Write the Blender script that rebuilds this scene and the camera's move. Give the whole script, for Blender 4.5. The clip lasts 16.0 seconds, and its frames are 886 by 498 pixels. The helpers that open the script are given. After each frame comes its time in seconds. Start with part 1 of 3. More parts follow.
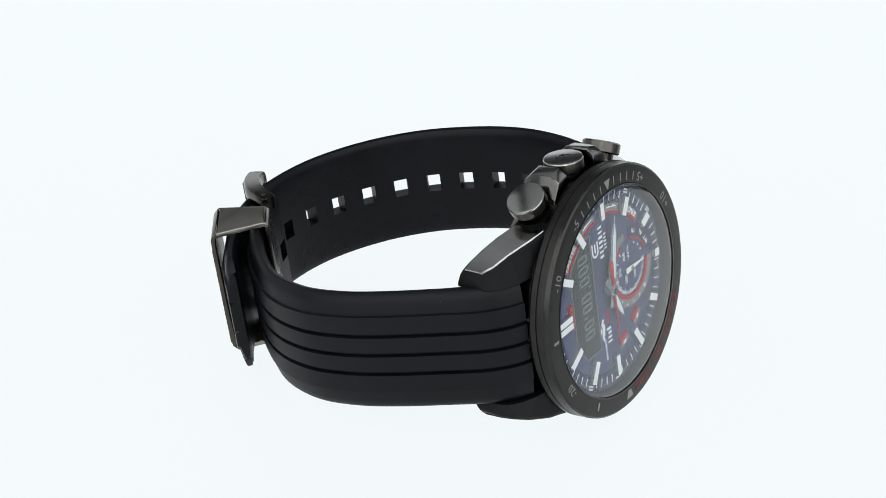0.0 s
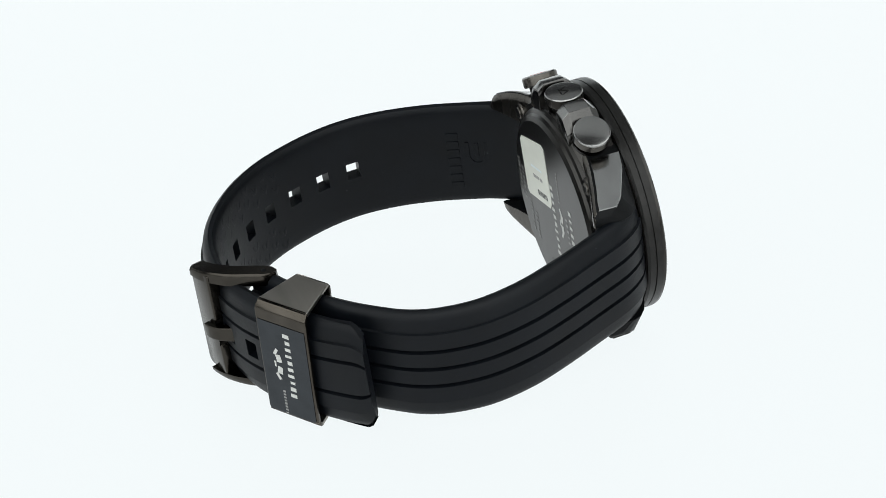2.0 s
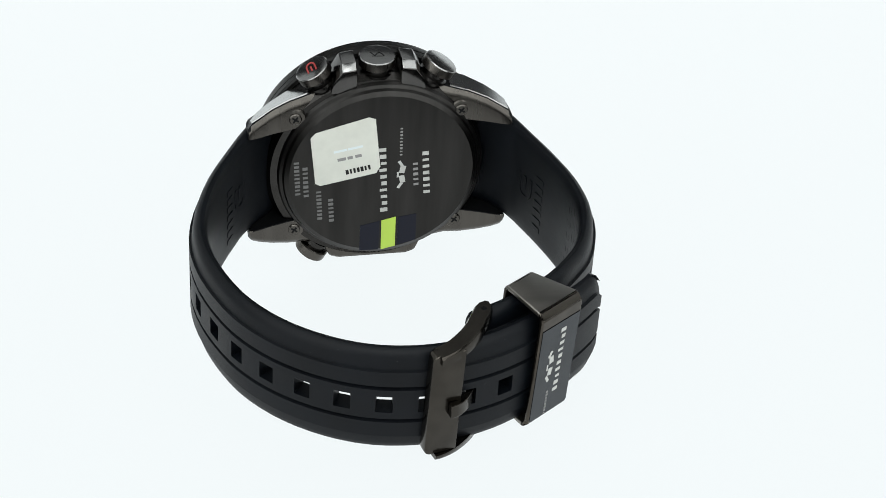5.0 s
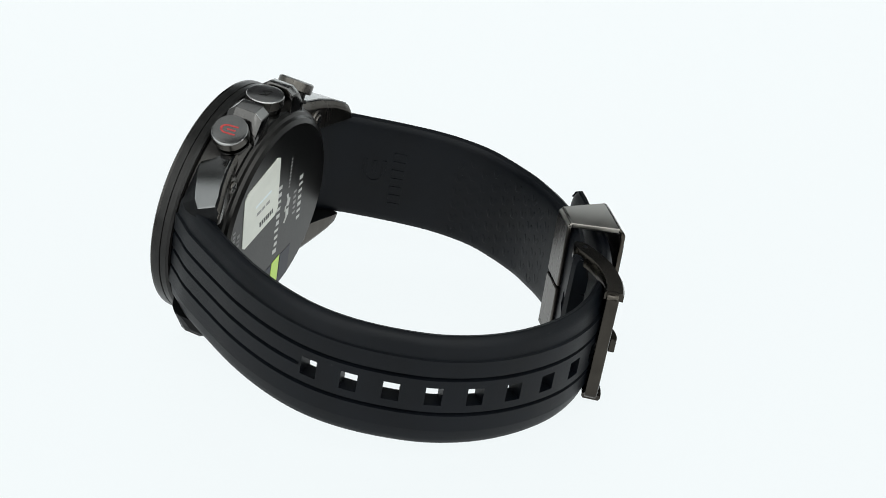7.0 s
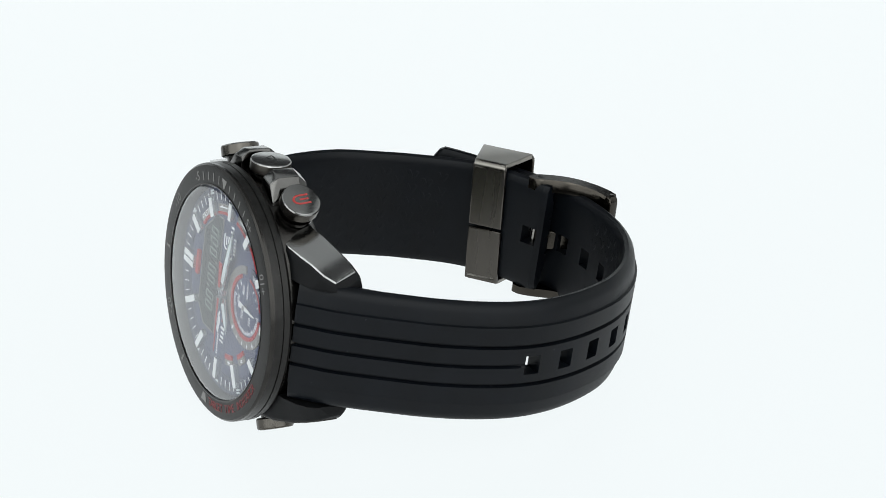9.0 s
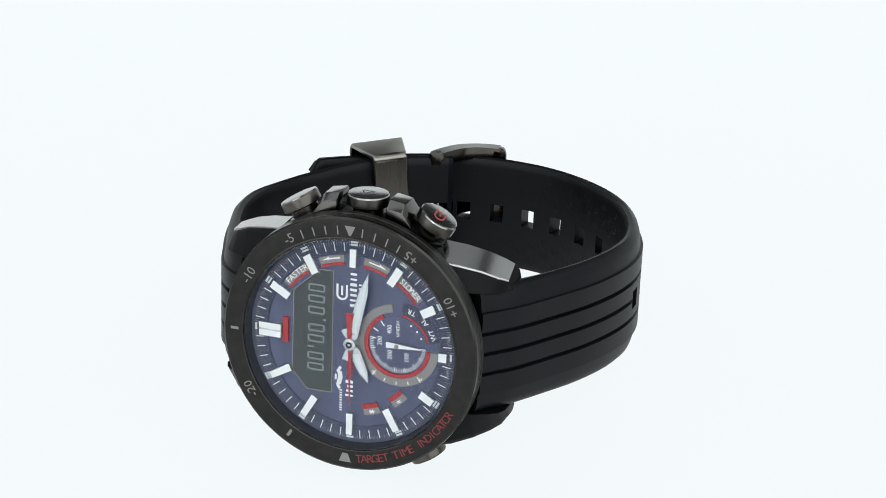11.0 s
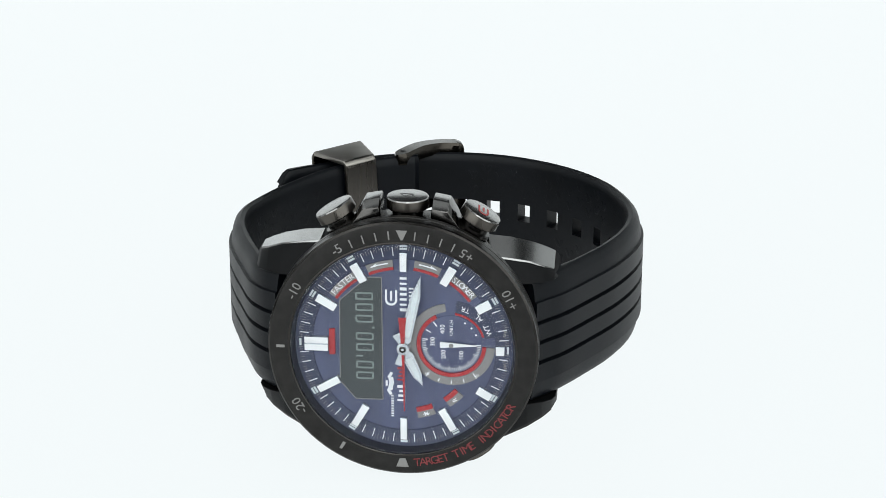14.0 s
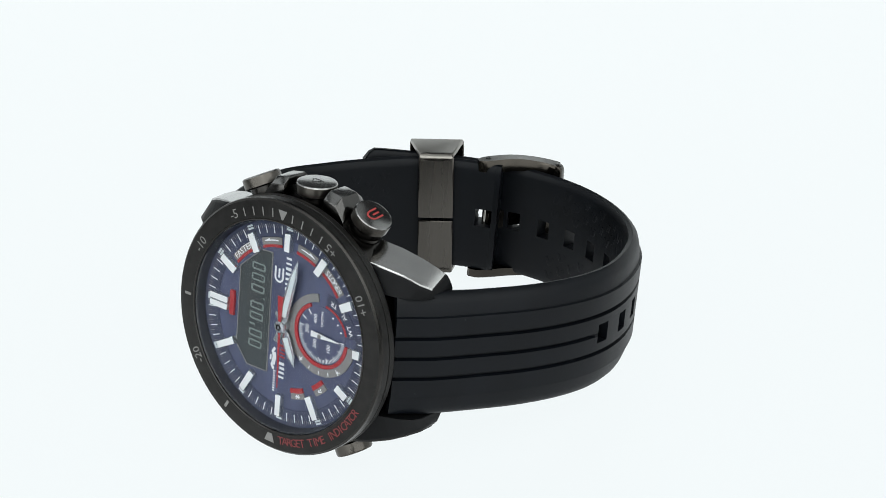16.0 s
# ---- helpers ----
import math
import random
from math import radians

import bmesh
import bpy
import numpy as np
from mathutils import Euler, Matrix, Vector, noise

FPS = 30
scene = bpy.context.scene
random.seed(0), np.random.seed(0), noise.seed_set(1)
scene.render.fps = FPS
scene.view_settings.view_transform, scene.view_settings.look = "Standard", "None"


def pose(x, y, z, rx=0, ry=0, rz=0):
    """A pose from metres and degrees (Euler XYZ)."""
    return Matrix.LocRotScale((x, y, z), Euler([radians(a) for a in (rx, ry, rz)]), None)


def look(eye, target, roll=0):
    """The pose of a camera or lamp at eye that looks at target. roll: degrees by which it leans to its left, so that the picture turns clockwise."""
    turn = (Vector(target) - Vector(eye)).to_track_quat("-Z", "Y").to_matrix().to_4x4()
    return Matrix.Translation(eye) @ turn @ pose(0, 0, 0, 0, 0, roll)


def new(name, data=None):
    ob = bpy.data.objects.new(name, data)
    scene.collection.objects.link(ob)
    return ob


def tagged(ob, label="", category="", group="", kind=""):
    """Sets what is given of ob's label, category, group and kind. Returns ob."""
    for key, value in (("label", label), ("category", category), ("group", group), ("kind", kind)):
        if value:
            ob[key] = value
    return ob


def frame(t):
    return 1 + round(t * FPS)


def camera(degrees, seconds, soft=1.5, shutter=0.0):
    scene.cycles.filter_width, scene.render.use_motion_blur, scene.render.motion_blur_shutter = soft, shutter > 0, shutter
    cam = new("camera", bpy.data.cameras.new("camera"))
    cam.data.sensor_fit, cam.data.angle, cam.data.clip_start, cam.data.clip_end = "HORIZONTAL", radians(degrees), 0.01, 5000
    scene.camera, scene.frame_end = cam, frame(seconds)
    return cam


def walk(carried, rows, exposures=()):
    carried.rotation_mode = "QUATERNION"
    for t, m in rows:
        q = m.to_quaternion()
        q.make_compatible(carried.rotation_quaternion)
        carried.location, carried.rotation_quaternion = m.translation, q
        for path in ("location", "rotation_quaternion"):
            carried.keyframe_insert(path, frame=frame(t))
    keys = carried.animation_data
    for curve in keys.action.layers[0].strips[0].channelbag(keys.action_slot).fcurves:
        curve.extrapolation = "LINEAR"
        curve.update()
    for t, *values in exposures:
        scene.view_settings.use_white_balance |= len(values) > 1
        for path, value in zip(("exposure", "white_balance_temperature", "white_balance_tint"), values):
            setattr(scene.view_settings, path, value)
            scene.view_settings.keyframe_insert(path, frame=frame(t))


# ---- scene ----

# The turntable's axis stands at the origin; the light table's top is z = 0. Watch parts are built in millimetres.
MM = 0.001
FLOOR = 18.8
E = (0.00503, -0.34116, 0.19145 + FLOOR * MM)
cam = camera(23.94, 16.0, 0.8)
_tilt = radians(29.02)
_cam_pose = look(E, (E[0], E[1] + math.cos(_tilt), E[2] - math.sin(_tilt)), 0.354)
walk(cam, [(0, _cam_pose), (16, _cam_pose)])

# turn of the watch about the axis: seconds, degrees
TURN = [(0, 68.08), (0.5, 80.76), (1, 95.10), (1.5, 108.36), (2, 122.73), (2.5, 135.95), (3, 149.80), (3.5, 162.85), (4, 176.75), (4.2,
        182.11), (5.2, 208.95), (6.3, 238.46), (6.5, 243.78), (7, 257.60), (7.5, 270.58), (8, 284.61), (8.5, 297.90), (9, 311.88), (9.2,
        317.02), (10.25, 341.10), (11.3, 358.20), (11.5, 360.98), (12, 366.91), (12.5, 371.18), (13, 373.46), (13.5, 371.16), (14,
        366.51), (14.5, 360.95), (15, 353.53), (15.5, 345.32), (16, 334.97)]
# how the watch leans on the table
LEAN = Matrix(((0.97602, 0.21724, 0.01388, -0.005939), (-0.21675, 0.96395, 0.15432, -0.039014),
               (0.02014, -0.15363, 0.98792, 0.005895 + FLOOR * MM), (0, 0, 0, 1)))

# ---------------------------------------------------------------- light
world = bpy.data.worlds.new("studio")
scene.world = world
world.use_nodes = True
world.node_tree.nodes["Background"].inputs[0].default_value = (0.8, 0.9, 1.0, 1)
world.node_tree.nodes["Background"].inputs[1].default_value = 0.05


def softbox(name, eye, target, size, watts):
    data = bpy.data.lights.new(name, "AREA")
    data.shape, data.size, data.energy, data.color = "SQUARE", size, watts, (0.95, 1.0, 1.0)
    lamp = new(name, data)
    lamp.matrix_world = look(eye, target)
    return lamp


softbox("softbox_lamp", (-0.62, -0.78, 0.66), (0, 0, 0.02), 1.6, 18.0)
softbox("softbox_lamp", (0.62, -0.78, 0.66), (0, 0, 0.02), 1.6, 18.0)
scene.view_settings.exposure = 0.0


# ---------------------------------------------------------------- materials
def material(name, colour, rough=0.5, metal=0.0, grain=0.0, grain_size=400.0, bump=0.0, bump_size=2500.0, spec=0.5, coat=0.0, stretch=(1, 1, 1)):
    """A surface with two scales of variation: broad tone and fine relief. Sizes are in cycles per metre."""
    m = bpy.data.materials.new(name)
    m.use_nodes = True
    nt = m.node_tree
    b = nt.nodes["Principled BSDF"]
    b.inputs["Roughness"].default_value, b.inputs["Metallic"].default_value = rough, metal
    b.inputs["Specular IOR Level"].default_value, b.inputs["Coat Weight"].default_value = spec, coat
    b.inputs["Coat Roughness"].default_value = 0.08
    b.inputs["Base Color"].default_value = (*colour, 1)
    co = nt.nodes.new("ShaderNodeTexCoord")
    mp = nt.nodes.new("ShaderNodeMapping")
    mp.inputs["Scale"].default_value = stretch
    nt.links.new(co.outputs["Object"], mp.inputs["Vector"])
    if grain:
        n = nt.nodes.new("ShaderNodeTexNoise")
        n.inputs["Scale"].default_value, n.inputs["Detail"].default_value = grain_size, 6
        nt.links.new(mp.outputs[0], n.inputs["Vector"])
        r = nt.nodes.new("ShaderNodeValToRGB")
        r.color_ramp.elements[0].position, r.color_ramp.elements[1].position = 0.3, 0.7
        r.color_ramp.elements[0].color = (*[c * (1 - grain) for c in colour], 1)
        r.color_ramp.elements[1].color = (*[min(1, c * (1 + grain)) for c in colour], 1)
        nt.links.new(n.outputs["Fac"], r.inputs["Fac"])
        nt.links.new(r.outputs[0], b.inputs["Base Color"])
        q = nt.nodes.new("ShaderNodeMapRange")
        q.inputs["To Min"].default_value, q.inputs["To Max"].default_value = rough * 0.85, min(1, rough * 1.2)
        nt.links.new(n.outputs["Fac"], q.inputs["Value"])
        nt.links.new(q.outputs[0], b.inputs["Roughness"])
    if bump:
        n = nt.nodes.new("ShaderNodeTexNoise")
        n.inputs["Scale"].default_value, n.inputs["Detail"].default_value = bump_size, 3
        nt.links.new(mp.outputs[0], n.inputs["Vector"])
        k = nt.nodes.new("ShaderNodeBump")
        k.inputs["Strength"].default_value, k.inputs["Distance"].default_value = bump, 0.0001
        nt.links.new(n.outputs["Fac"], k.inputs["Height"])
        nt.links.new(k.outputs[0], b.inputs["Normal"])
    return m


RESIN = material("matt_black_resin", (0.0032, 0.0034, 0.0038), 0.45, 0, 0.2, 200, 0.15, 5000, spec=0.10)
RUBBER = material("black_rubber", (0.0014, 0.0021, 0.0034), 0.43, 0, 0.3, 120, 0.25, 6000, spec=0.16)
POLISHED = material("polished_gunmetal", (0.25, 0.24, 0.225), 0.16, 1, 0.1, 150, 0.05, 900)
FACET = material("facet_gunmetal", (0.33, 0.33, 0.326), 0.18, 1, 0.08, 200, 0.05, 1500)
BUTTON = material("button_gunmetal", (0.25, 0.247, 0.242), 0.18, 1, 0.1, 200, 0.05, 1500)
GUARD = material("guard_gunmetal", (0.085, 0.082, 0.079), 0.16, 1, 0.12, 200, 0.05, 1800)
SATIN = material("satin_gunmetal", (0.086, 0.079, 0.071), 0.27, 1, 0.15, 300, 0.1, 3000, stretch=(1, 1, 0.08))
BRUSHED = material("brushed_gunmetal", (0.24, 0.226, 0.205), 0.33, 1, 0.12, 300, 0.1, 3000, stretch=(0.08, 1, 1))
DARK_SATIN = material("dark_gunmetal", (0.064, 0.056, 0.047), 0.22, 1, 0.18, 250, 0.06, 2500)
BUCKLE_METAL = material("buckle_gunmetal", (0.048, 0.043, 0.037), 0.2, 1, 0.15, 250, 0.06, 2500)
BLACK_METAL = material("black_plated_steel", (0.038, 0.036, 0.034), 0.24, 1, 0.2, 200, 0.06, 2000)
BEZEL_BLACK = material("black_brushed_steel", (0.020, 0.0192, 0.0185), 0.36, 0.8, 0.2, 500, 0.12, 3000)
BACK = material("black_plated_back", (0.034, 0.0325, 0.031), 0.3, 1, 0.2, 300, 0.1, 4000, stretch=(1, 1, 0.1))
DIAL = material("dark_blue_dial", (0.066, 0.078, 0.142), 0.42, 0.1, 0.22, 260, 0.1, 1500, stretch=(1, 1, 0.3))
DIAL_RING = material("navy_minute_ring", (0.040, 0.048, 0.088), 0.45, 0.1, 0.2, 300)
REHAUT = material("black_blue_rehaut", (0.006, 0.007, 0.012), 0.3, 0, 0.2, 300)
WHITE = material("white_marker", (0.80, 0.815, 0.81), 0.35, 0, 0.05, 300)
SILVER = material("silver_edge", (0.55, 0.58, 0.60), 0.25, 0.85)
PRINT = material("white_print", (0.8, 0.82, 0.83), 0.5)
PALE_PRINT = material("pale_grey_print", (0.42, 0.42, 0.40), 0.5)
GREY_PRINT = material("grey_print", (0.22, 0.215, 0.21), 0.45, 0.1)
FAINT_PRINT = material("faint_grey_print", (0.12, 0.118, 0.115), 0.45, 0.1)
BEZEL_PRINT = material("grey_bezel_print", (0.15, 0.147, 0.143), 0.5)
RED = material("red_print", (0.36, 0.024, 0.028), 0.45)
EMBLEM_RED = material("deep_red_print", (0.30, 0.03, 0.028), 0.5)
DARK_RED = material("dark_red_print", (0.125, 0.009, 0.011), 0.5)
LCD = material("lcd_glass", (0.036, 0.044, 0.046), 0.38, 0, 0.1, 100)
SEGMENT = material("lcd_segment", (0.19, 0.235, 0.222), 0.4)
LUME = material("pale_lume", (0.60, 0.66, 0.67), 0.5)
PLATE = material("dark_slate_plate", (0.043, 0.047, 0.052), 0.24, 1, 0.12, 300, 0.05, 3000)
PAPER = material("cream_sticker_paper", (0.56, 0.565, 0.51), 0.5, 0, 0.04, 400)
BLUE_FILM = material("dark_blue_film", (0.005, 0.006, 0.014), 0.3, spec=0.2)
GREEN = material("yellow_green_film", (0.42, 0.60, 0.07), 0.3)
TABLE_DARK = material("dark_studio_table", (0.03, 0.03, 0.032), 0.6, 0, 0.2, 20)
WALL_GREY = material("grey_studio_wall", (0.10, 0.10, 0.105), 0.8, 0, 0.15, 5)


def dusty(m, tone):
    """Sparse pale specks of lint on a dark surface."""
    nt = m.node_tree
    b = nt.nodes["Principled BSDF"]
    old = b.inputs["Base Color"].links[0].from_socket
    co, n, r, x = (nt.nodes.new(k) for k in ("ShaderNodeTexCoord", "ShaderNodeTexNoise", "ShaderNodeMapRange", "ShaderNodeMixRGB"))
    n.inputs["Scale"].default_value, n.inputs["Detail"].default_value = 1900, 1
    r.inputs["From Min"].default_value, r.inputs["From Max"].default_value = 0.80, 0.84
    nt.links.new(co.outputs["Object"], n.inputs["Vector"])
    nt.links.new(n.outputs["Fac"], r.inputs["Value"])
    nt.links.new(r.outputs[0], x.inputs[0])
    nt.links.new(old, x.inputs[1])
    x.inputs[2].default_value = (*tone, 1)
    nt.links.new(x.outputs[0], b.inputs["Base Color"])


dusty(RUBBER, (0.06, 0.065, 0.07))
dusty(RESIN, (0.06, 0.065, 0.07))


def glowing(name, colour, strength, base):
    m = material(name, base, 0.6)
    b = m.node_tree.nodes["Principled BSDF"]
    b.inputs["Emission Color"].default_value, b.inputs["Emission Strength"].default_value = (*colour, 1), strength
    return m


PANEL = glowing("backlit_white_acrylic", (0.862, 0.912, 0.922), 1.0, (0.02, 0.02, 0.02))
SCREEN = glowing("backlit_white_screen", (0.90, 0.975, 0.985), 0.9, (0.3, 0.3, 0.3))
# glow of the added fill sheets at the sides and overhead
SIDE = glowing("side_fill_glow", (0.90, 0.975, 0.985), 0.5, (0.4, 0.4, 0.4))
TOP = glowing("top_fill_glow", (0.92, 0.97, 0.98), 0.27, (0.4, 0.4, 0.4))


def glass():
    """Clear mineral crystal: see-through, with a surface gloss by Fresnel."""
    m = bpy.data.materials.new("clear_crystal")
    m.use_nodes = True
    nt = m.node_tree
    nt.nodes.clear()
    out, mix = nt.nodes.new("ShaderNodeOutputMaterial"), nt.nodes.new("ShaderNodeMixShader")
    a, g, f = nt.nodes.new("ShaderNodeBsdfTransparent"), nt.nodes.new("ShaderNodeBsdfGlossy"), nt.nodes.new("ShaderNodeFresnel")
    a.inputs[0].default_value, g.inputs[0].default_value = (0.97, 0.98, 1, 1), (1, 1, 1, 1)
    g.inputs["Roughness"].default_value, f.inputs["IOR"].default_value = 0.02, 1.5
    # both faces of the slab reflect, the inner one is coated
    gain = nt.nodes.new("ShaderNodeMapRange")
    for key, value in (("From Min", 0.055), ("From Max", 0.40), ("To Min", 0.014), ("To Max", 0.95)):
        gain.inputs[key].default_value = value
    nt.links.new(f.outputs[0], gain.inputs["Value"])
    nt.links.new(gain.outputs[0], mix.inputs[0])
    nt.links.new(a.outputs[0], mix.inputs[1])
    nt.links.new(g.outputs[0], mix.inputs[2])
    nt.links.new(mix.outputs[0], out.inputs[0])
    return m


CRYSTAL = glass()


# ---------------------------------------------------------------- mesh tools
def part(name, bm, mat, parent=None, label="", at=None, sharp=20, kind=""):
    """Links a bmesh as one mesh object under a thing or part. Coordinates in millimetres."""
    bmesh.ops.recalc_face_normals(bm, faces=bm.faces[:])
    limit = radians(sharp)
    for f in bm.faces:
        f.smooth = True
    for e in bm.edges:
        e.smooth = len(e.link_faces) == 2 and e.calc_face_angle(4) < limit
    me = bpy.data.meshes.new(name)
    bm.to_mesh(me)
    bm.free()
    me.transform((at or Matrix()).to_4x4())
    me.transform(Matrix.Scale(MM, 4))
    me.materials.append(mat)
    ob = new(name, me)
    if parent is not None:
        ob.parent = parent
    return tagged(ob, label, kind=kind)


def lathe(profile, segs=96, close=False, a0=0.0, a1=360.0):
    """Turns (radius, y) pairs about the y axis; angle 0 is +x, 90 is +z."""
    bm = bmesh.new()
    full = a1 - a0 >= 360
    n = segs if full else segs + 1
    rings = []
    for r, y in profile:
        if r < 1e-6:
            rings.append([bm.verts.new((0, y, 0))] * n)
            continue
        rings.append([bm.verts.new((r * math.cos(radians(a0 + (a1 - a0) * i / segs)), y, r * math.sin(radians(a0 + (a1 - a0) * i / segs)))) for i in range(n)])
    pairs = list(zip(rings, rings[1:])) + ([(rings[-1], rings[0])] if close else [])
    for p, q in pairs:
        for i in range(segs):
            j = (i + 1) % n
            vs = []
            for v in (p[i], p[j], q[j], q[i]):
                if v not in vs:
                    vs.append(v)
            if len(vs) > 2:
                bm.faces.new(vs)
    if close and not full:
        bm.faces.new([r[0] for r in rings])
        bm.faces.new([r[-1] for r in rings][::-1])
    return bm


def prism(poly, lo, hi, axis="y", bevel=0.0, segs=2):
    """A polygon in the two other axes, drawn out along axis from lo to hi, edges rounded."""
    bm = bmesh.new()

    def put(a, b, c):
        return {"y": (a, c, b), "x": (c, a, b), "z": (a, b, c)}[axis]
    bot, top = [[bm.verts.new(put(a, b, c)) for a, b in poly] for c in (lo, hi)]
    bm.faces.new(bot)
    bm.faces.new(top[::-1])
    for i in range(len(poly)):
        j = (i + 1) % len(poly)
        bm.faces.new((bot[i], top[i], top[j], bot[j]))
    if bevel:
        bmesh.ops.bevel(bm, geom=bm.edges[:], offset=bevel, segments=segs, profile=0.5, affect="EDGES", clamp_overlap=True)
    return bm


def add(bm, other):
    """Joins another bmesh into bm."""
    me = bpy.data.meshes.new("joined")
    other.to_mesh(me)
    other.free()
    bm.from_mesh(me)
    bpy.data.meshes.remove(me)
    return bm


def bar(x, z, along, across, deg, y0, y1, bevel=0.0):
    """A flat bar at (x, z), its length at deg from +x towards +z, from y0 to y1."""
    c, s = math.cos(radians(deg)), math.sin(radians(deg))
    poly = [(x + c * a - s * b, z + s * a + c * b) for a, b in ((-along / 2, -across / 2), (along / 2, -across / 2), (along / 2, across / 2), (-along / 2, across / 2))]
    return prism(poly, y0, y1, "y", bevel)


def polar(r, deg):
    return r * math.cos(radians(deg)), r * math.sin(radians(deg))


def smooth_path(points, step=0.25):
    """A spline through the points, evenly resampled; returns points and arc lengths."""
    p = [Vector(points[0]) * 2 - Vector(points[1])] + [Vector(q) for q in points] + [Vector(points[-1]) * 2 - Vector(points[-2])]
    out = []
    for i in range(1, len(p) - 2):
        for k in range(24):
            t = k / 24
            out.append(0.5 * (2 * p[i] + (p[i + 1] - p[i - 1]) * t + (2 * p[i - 1] - 5 * p[i] + 4 * p[i + 1] - p[i + 2]) * t * t
                              + (3 * p[i] - p[i - 1] - 3 * p[i + 1] + p[i + 2]) * t ** 3))
    out.append(p[-2])
    s = [0.0]
    for a, b in zip(out, out[1:]):
        s.append(s[-1] + (b - a).length)
    return np.array([v[:] for v in out]), np.array(s)


def on_path(path, s):
    """Point and tangent at arc length s."""
    pts, ss = path
    p = Vector((np.interp(s, ss, pts[:, 0]), np.interp(s, ss, pts[:, 1])))
    q = Vector((np.interp(s + 0.4, ss, pts[:, 0]), np.interp(s + 0.4, ss, pts[:, 1])))
    o = Vector((np.interp(s - 0.4, ss, pts[:, 0]), np.interp(s - 0.4, ss, pts[:, 1])))
    return p, (q - o).normalized()


# ---------------------------------------------------------------- the studio
def studio():
    def sheet(name, x0, x1, y0, y1, z0, z1, mat, label, category):
        bm = prism([(x0, y0), (x1, y0), (x1, y1), (x0, y1)], z0, z1, "z")
        return tagged(part(name, bm, mat), label, category, kind="structure")
    sheet("light_table", -200, 200, -300, 260, -30, 0, PANEL, "backlit white acrylic light table under the watch", "light table")
    sheet("backdrop_foot", -700, 700, 261, 700, -30, 0, PANEL, "glowing white foot of the backdrop screen", "backdrop")
    sheet("floor", -1500, 1500, -1500, 1500, -840, -800, TABLE_DARK, "dark studio floor", "floor")
    # unseen dark sheets added round the panel to keep side and front reflections dark
    for name, x in (("dark_sheet_west", -700), ("dark_sheet_east", 201)):
        sheet(name, x, x + 499, -300, 260, -30, -1, TABLE_DARK, "unseen dark matt sheet beside the light panel, dims reflections", "table")
    sheet("dark_sheet_south", -700, 700, -700, -301, -30, -1, TABLE_DARK, "unseen dark matt sheet before the light panel, dims reflections", "table")
    bm = bmesh.new()
    prof = [(690, 0.5)] + [(690 + 150 * math.sin(radians(a)), 150 - 150 * math.cos(radians(a))) for a in range(6, 91, 6)] + [(842, 230)]
    for y, z in prof:
        bm.verts.new((-900, y, z)), bm.verts.new((900, y, z))
    bm.verts.ensure_lookup_table()
    for i in range(len(prof) - 1):
        bm.faces.new((bm.verts[2 * i], bm.verts[2 * i + 1], bm.verts[2 * i + 3], bm.verts[2 * i + 2]))
    tagged(part("backdrop", bm, SCREEN), "curved glowing white backdrop screen", "backdrop", kind="structure")
    # unseen glowing sheets added at the sides to brighten side-facing rubber and metal
    for name, x in (("side_fill_west", -730), ("side_fill_east", 715)):
        sheet(name, x, x + 15, -100, 690, 0, 900, SIDE, "unseen glowing white sheet added at the side as fill", "screen")
    # unseen glowing sheet added overhead, so upward metal reflects some grey
    sheet("top_fill", -700, 700, -100, 1400, 1100, 1112, TOP, "unseen dim white sheet added overhead as fill", "screen")
    for name, a in (("wall_south", (-1500, 1500, -1540, -1500)), ("wall_north", (-1500, 1500, 1500, 1540)),
                    ("wall_west", (-1540, -1500, -1500, 1500)), ("wall_east", (1500, 1540, -1500, 1500))):
        sheet(name, *a, -800, 1600, WALL_GREY, "plain grey studio wall", "wall")
    sheet("ceiling", -1500, 1500, -1500, 1500, 1600, 1640, WALL_GREY, "plain grey studio ceiling", "ceiling")


studio()

# ---------------------------------------------------------------- the watch
watch = tagged(new("wristwatch"), "black wristwatch with blue dial and buckled rubber strap, on its side", "wristwatch")
CASE = Matrix.Translation((0, 0, -0.5))


# ---- strap
LONG = [(22.3, 1.9), (24.3, 4.4), (27.0, 7.8), (31.3, 15.2), (35.3, 22.9), (38.2, 31.2), (39.4, 39.1), (38.7, 46.8), (36.3, 54.6), (32.7, 61.7),
        (27.1, 68.3), (20.0, 73.5), (12.2, 76.9), (4.0, 78.2), (-3.8, 77.7), (-10.7, 75.9), (-17.0, 73.0), (-21.6, 70.0), (-25.9, 66.8), (-29.6, 63.6),
        (-32.2, 61.0), (-33.2, 59.8)]
SHORT = [(-22.3, 1.9), (-25.1, 3.9), (-28.0, 7.8), (-30.8, 14.5), (-33.7, 21.9), (-36.1, 29.8), (-36.9, 38.0), (-35.6, 45.0), (-33.0, 51.2), (-29.6, 56.0),
         (-26.2, 60.0), (-22.6, 63.4), (-18.4, 66.4), (-13.4, 69.2), (-10.0, 70.7), (-8.6, 71.3), (-6.9, 72.05)]


def long_sag(y):
    return 0.016 * y


def short_sag(y):
    """The loose half hangs low in its middle and is lifted by the keeper and the buckle at its end."""
    f = min(1, max(0, (y - 44) / 24))
    return 0.04 * y * (1 - f * f * (3 - 2 * f))


GROOVES = (-3.6, 0.0, 3.6)
THICK = 3.4
# outer and inner drop at the rounded edges and at the step beside the raised middle
SECTION = {7.15: (0, 0), 7.32: (0.45, 0), 9.3: (0.75, 0), 10.2: (1.05, 0.15), 10.8: (1.6, 0.5), 11.05: (2.2, 1.3)}


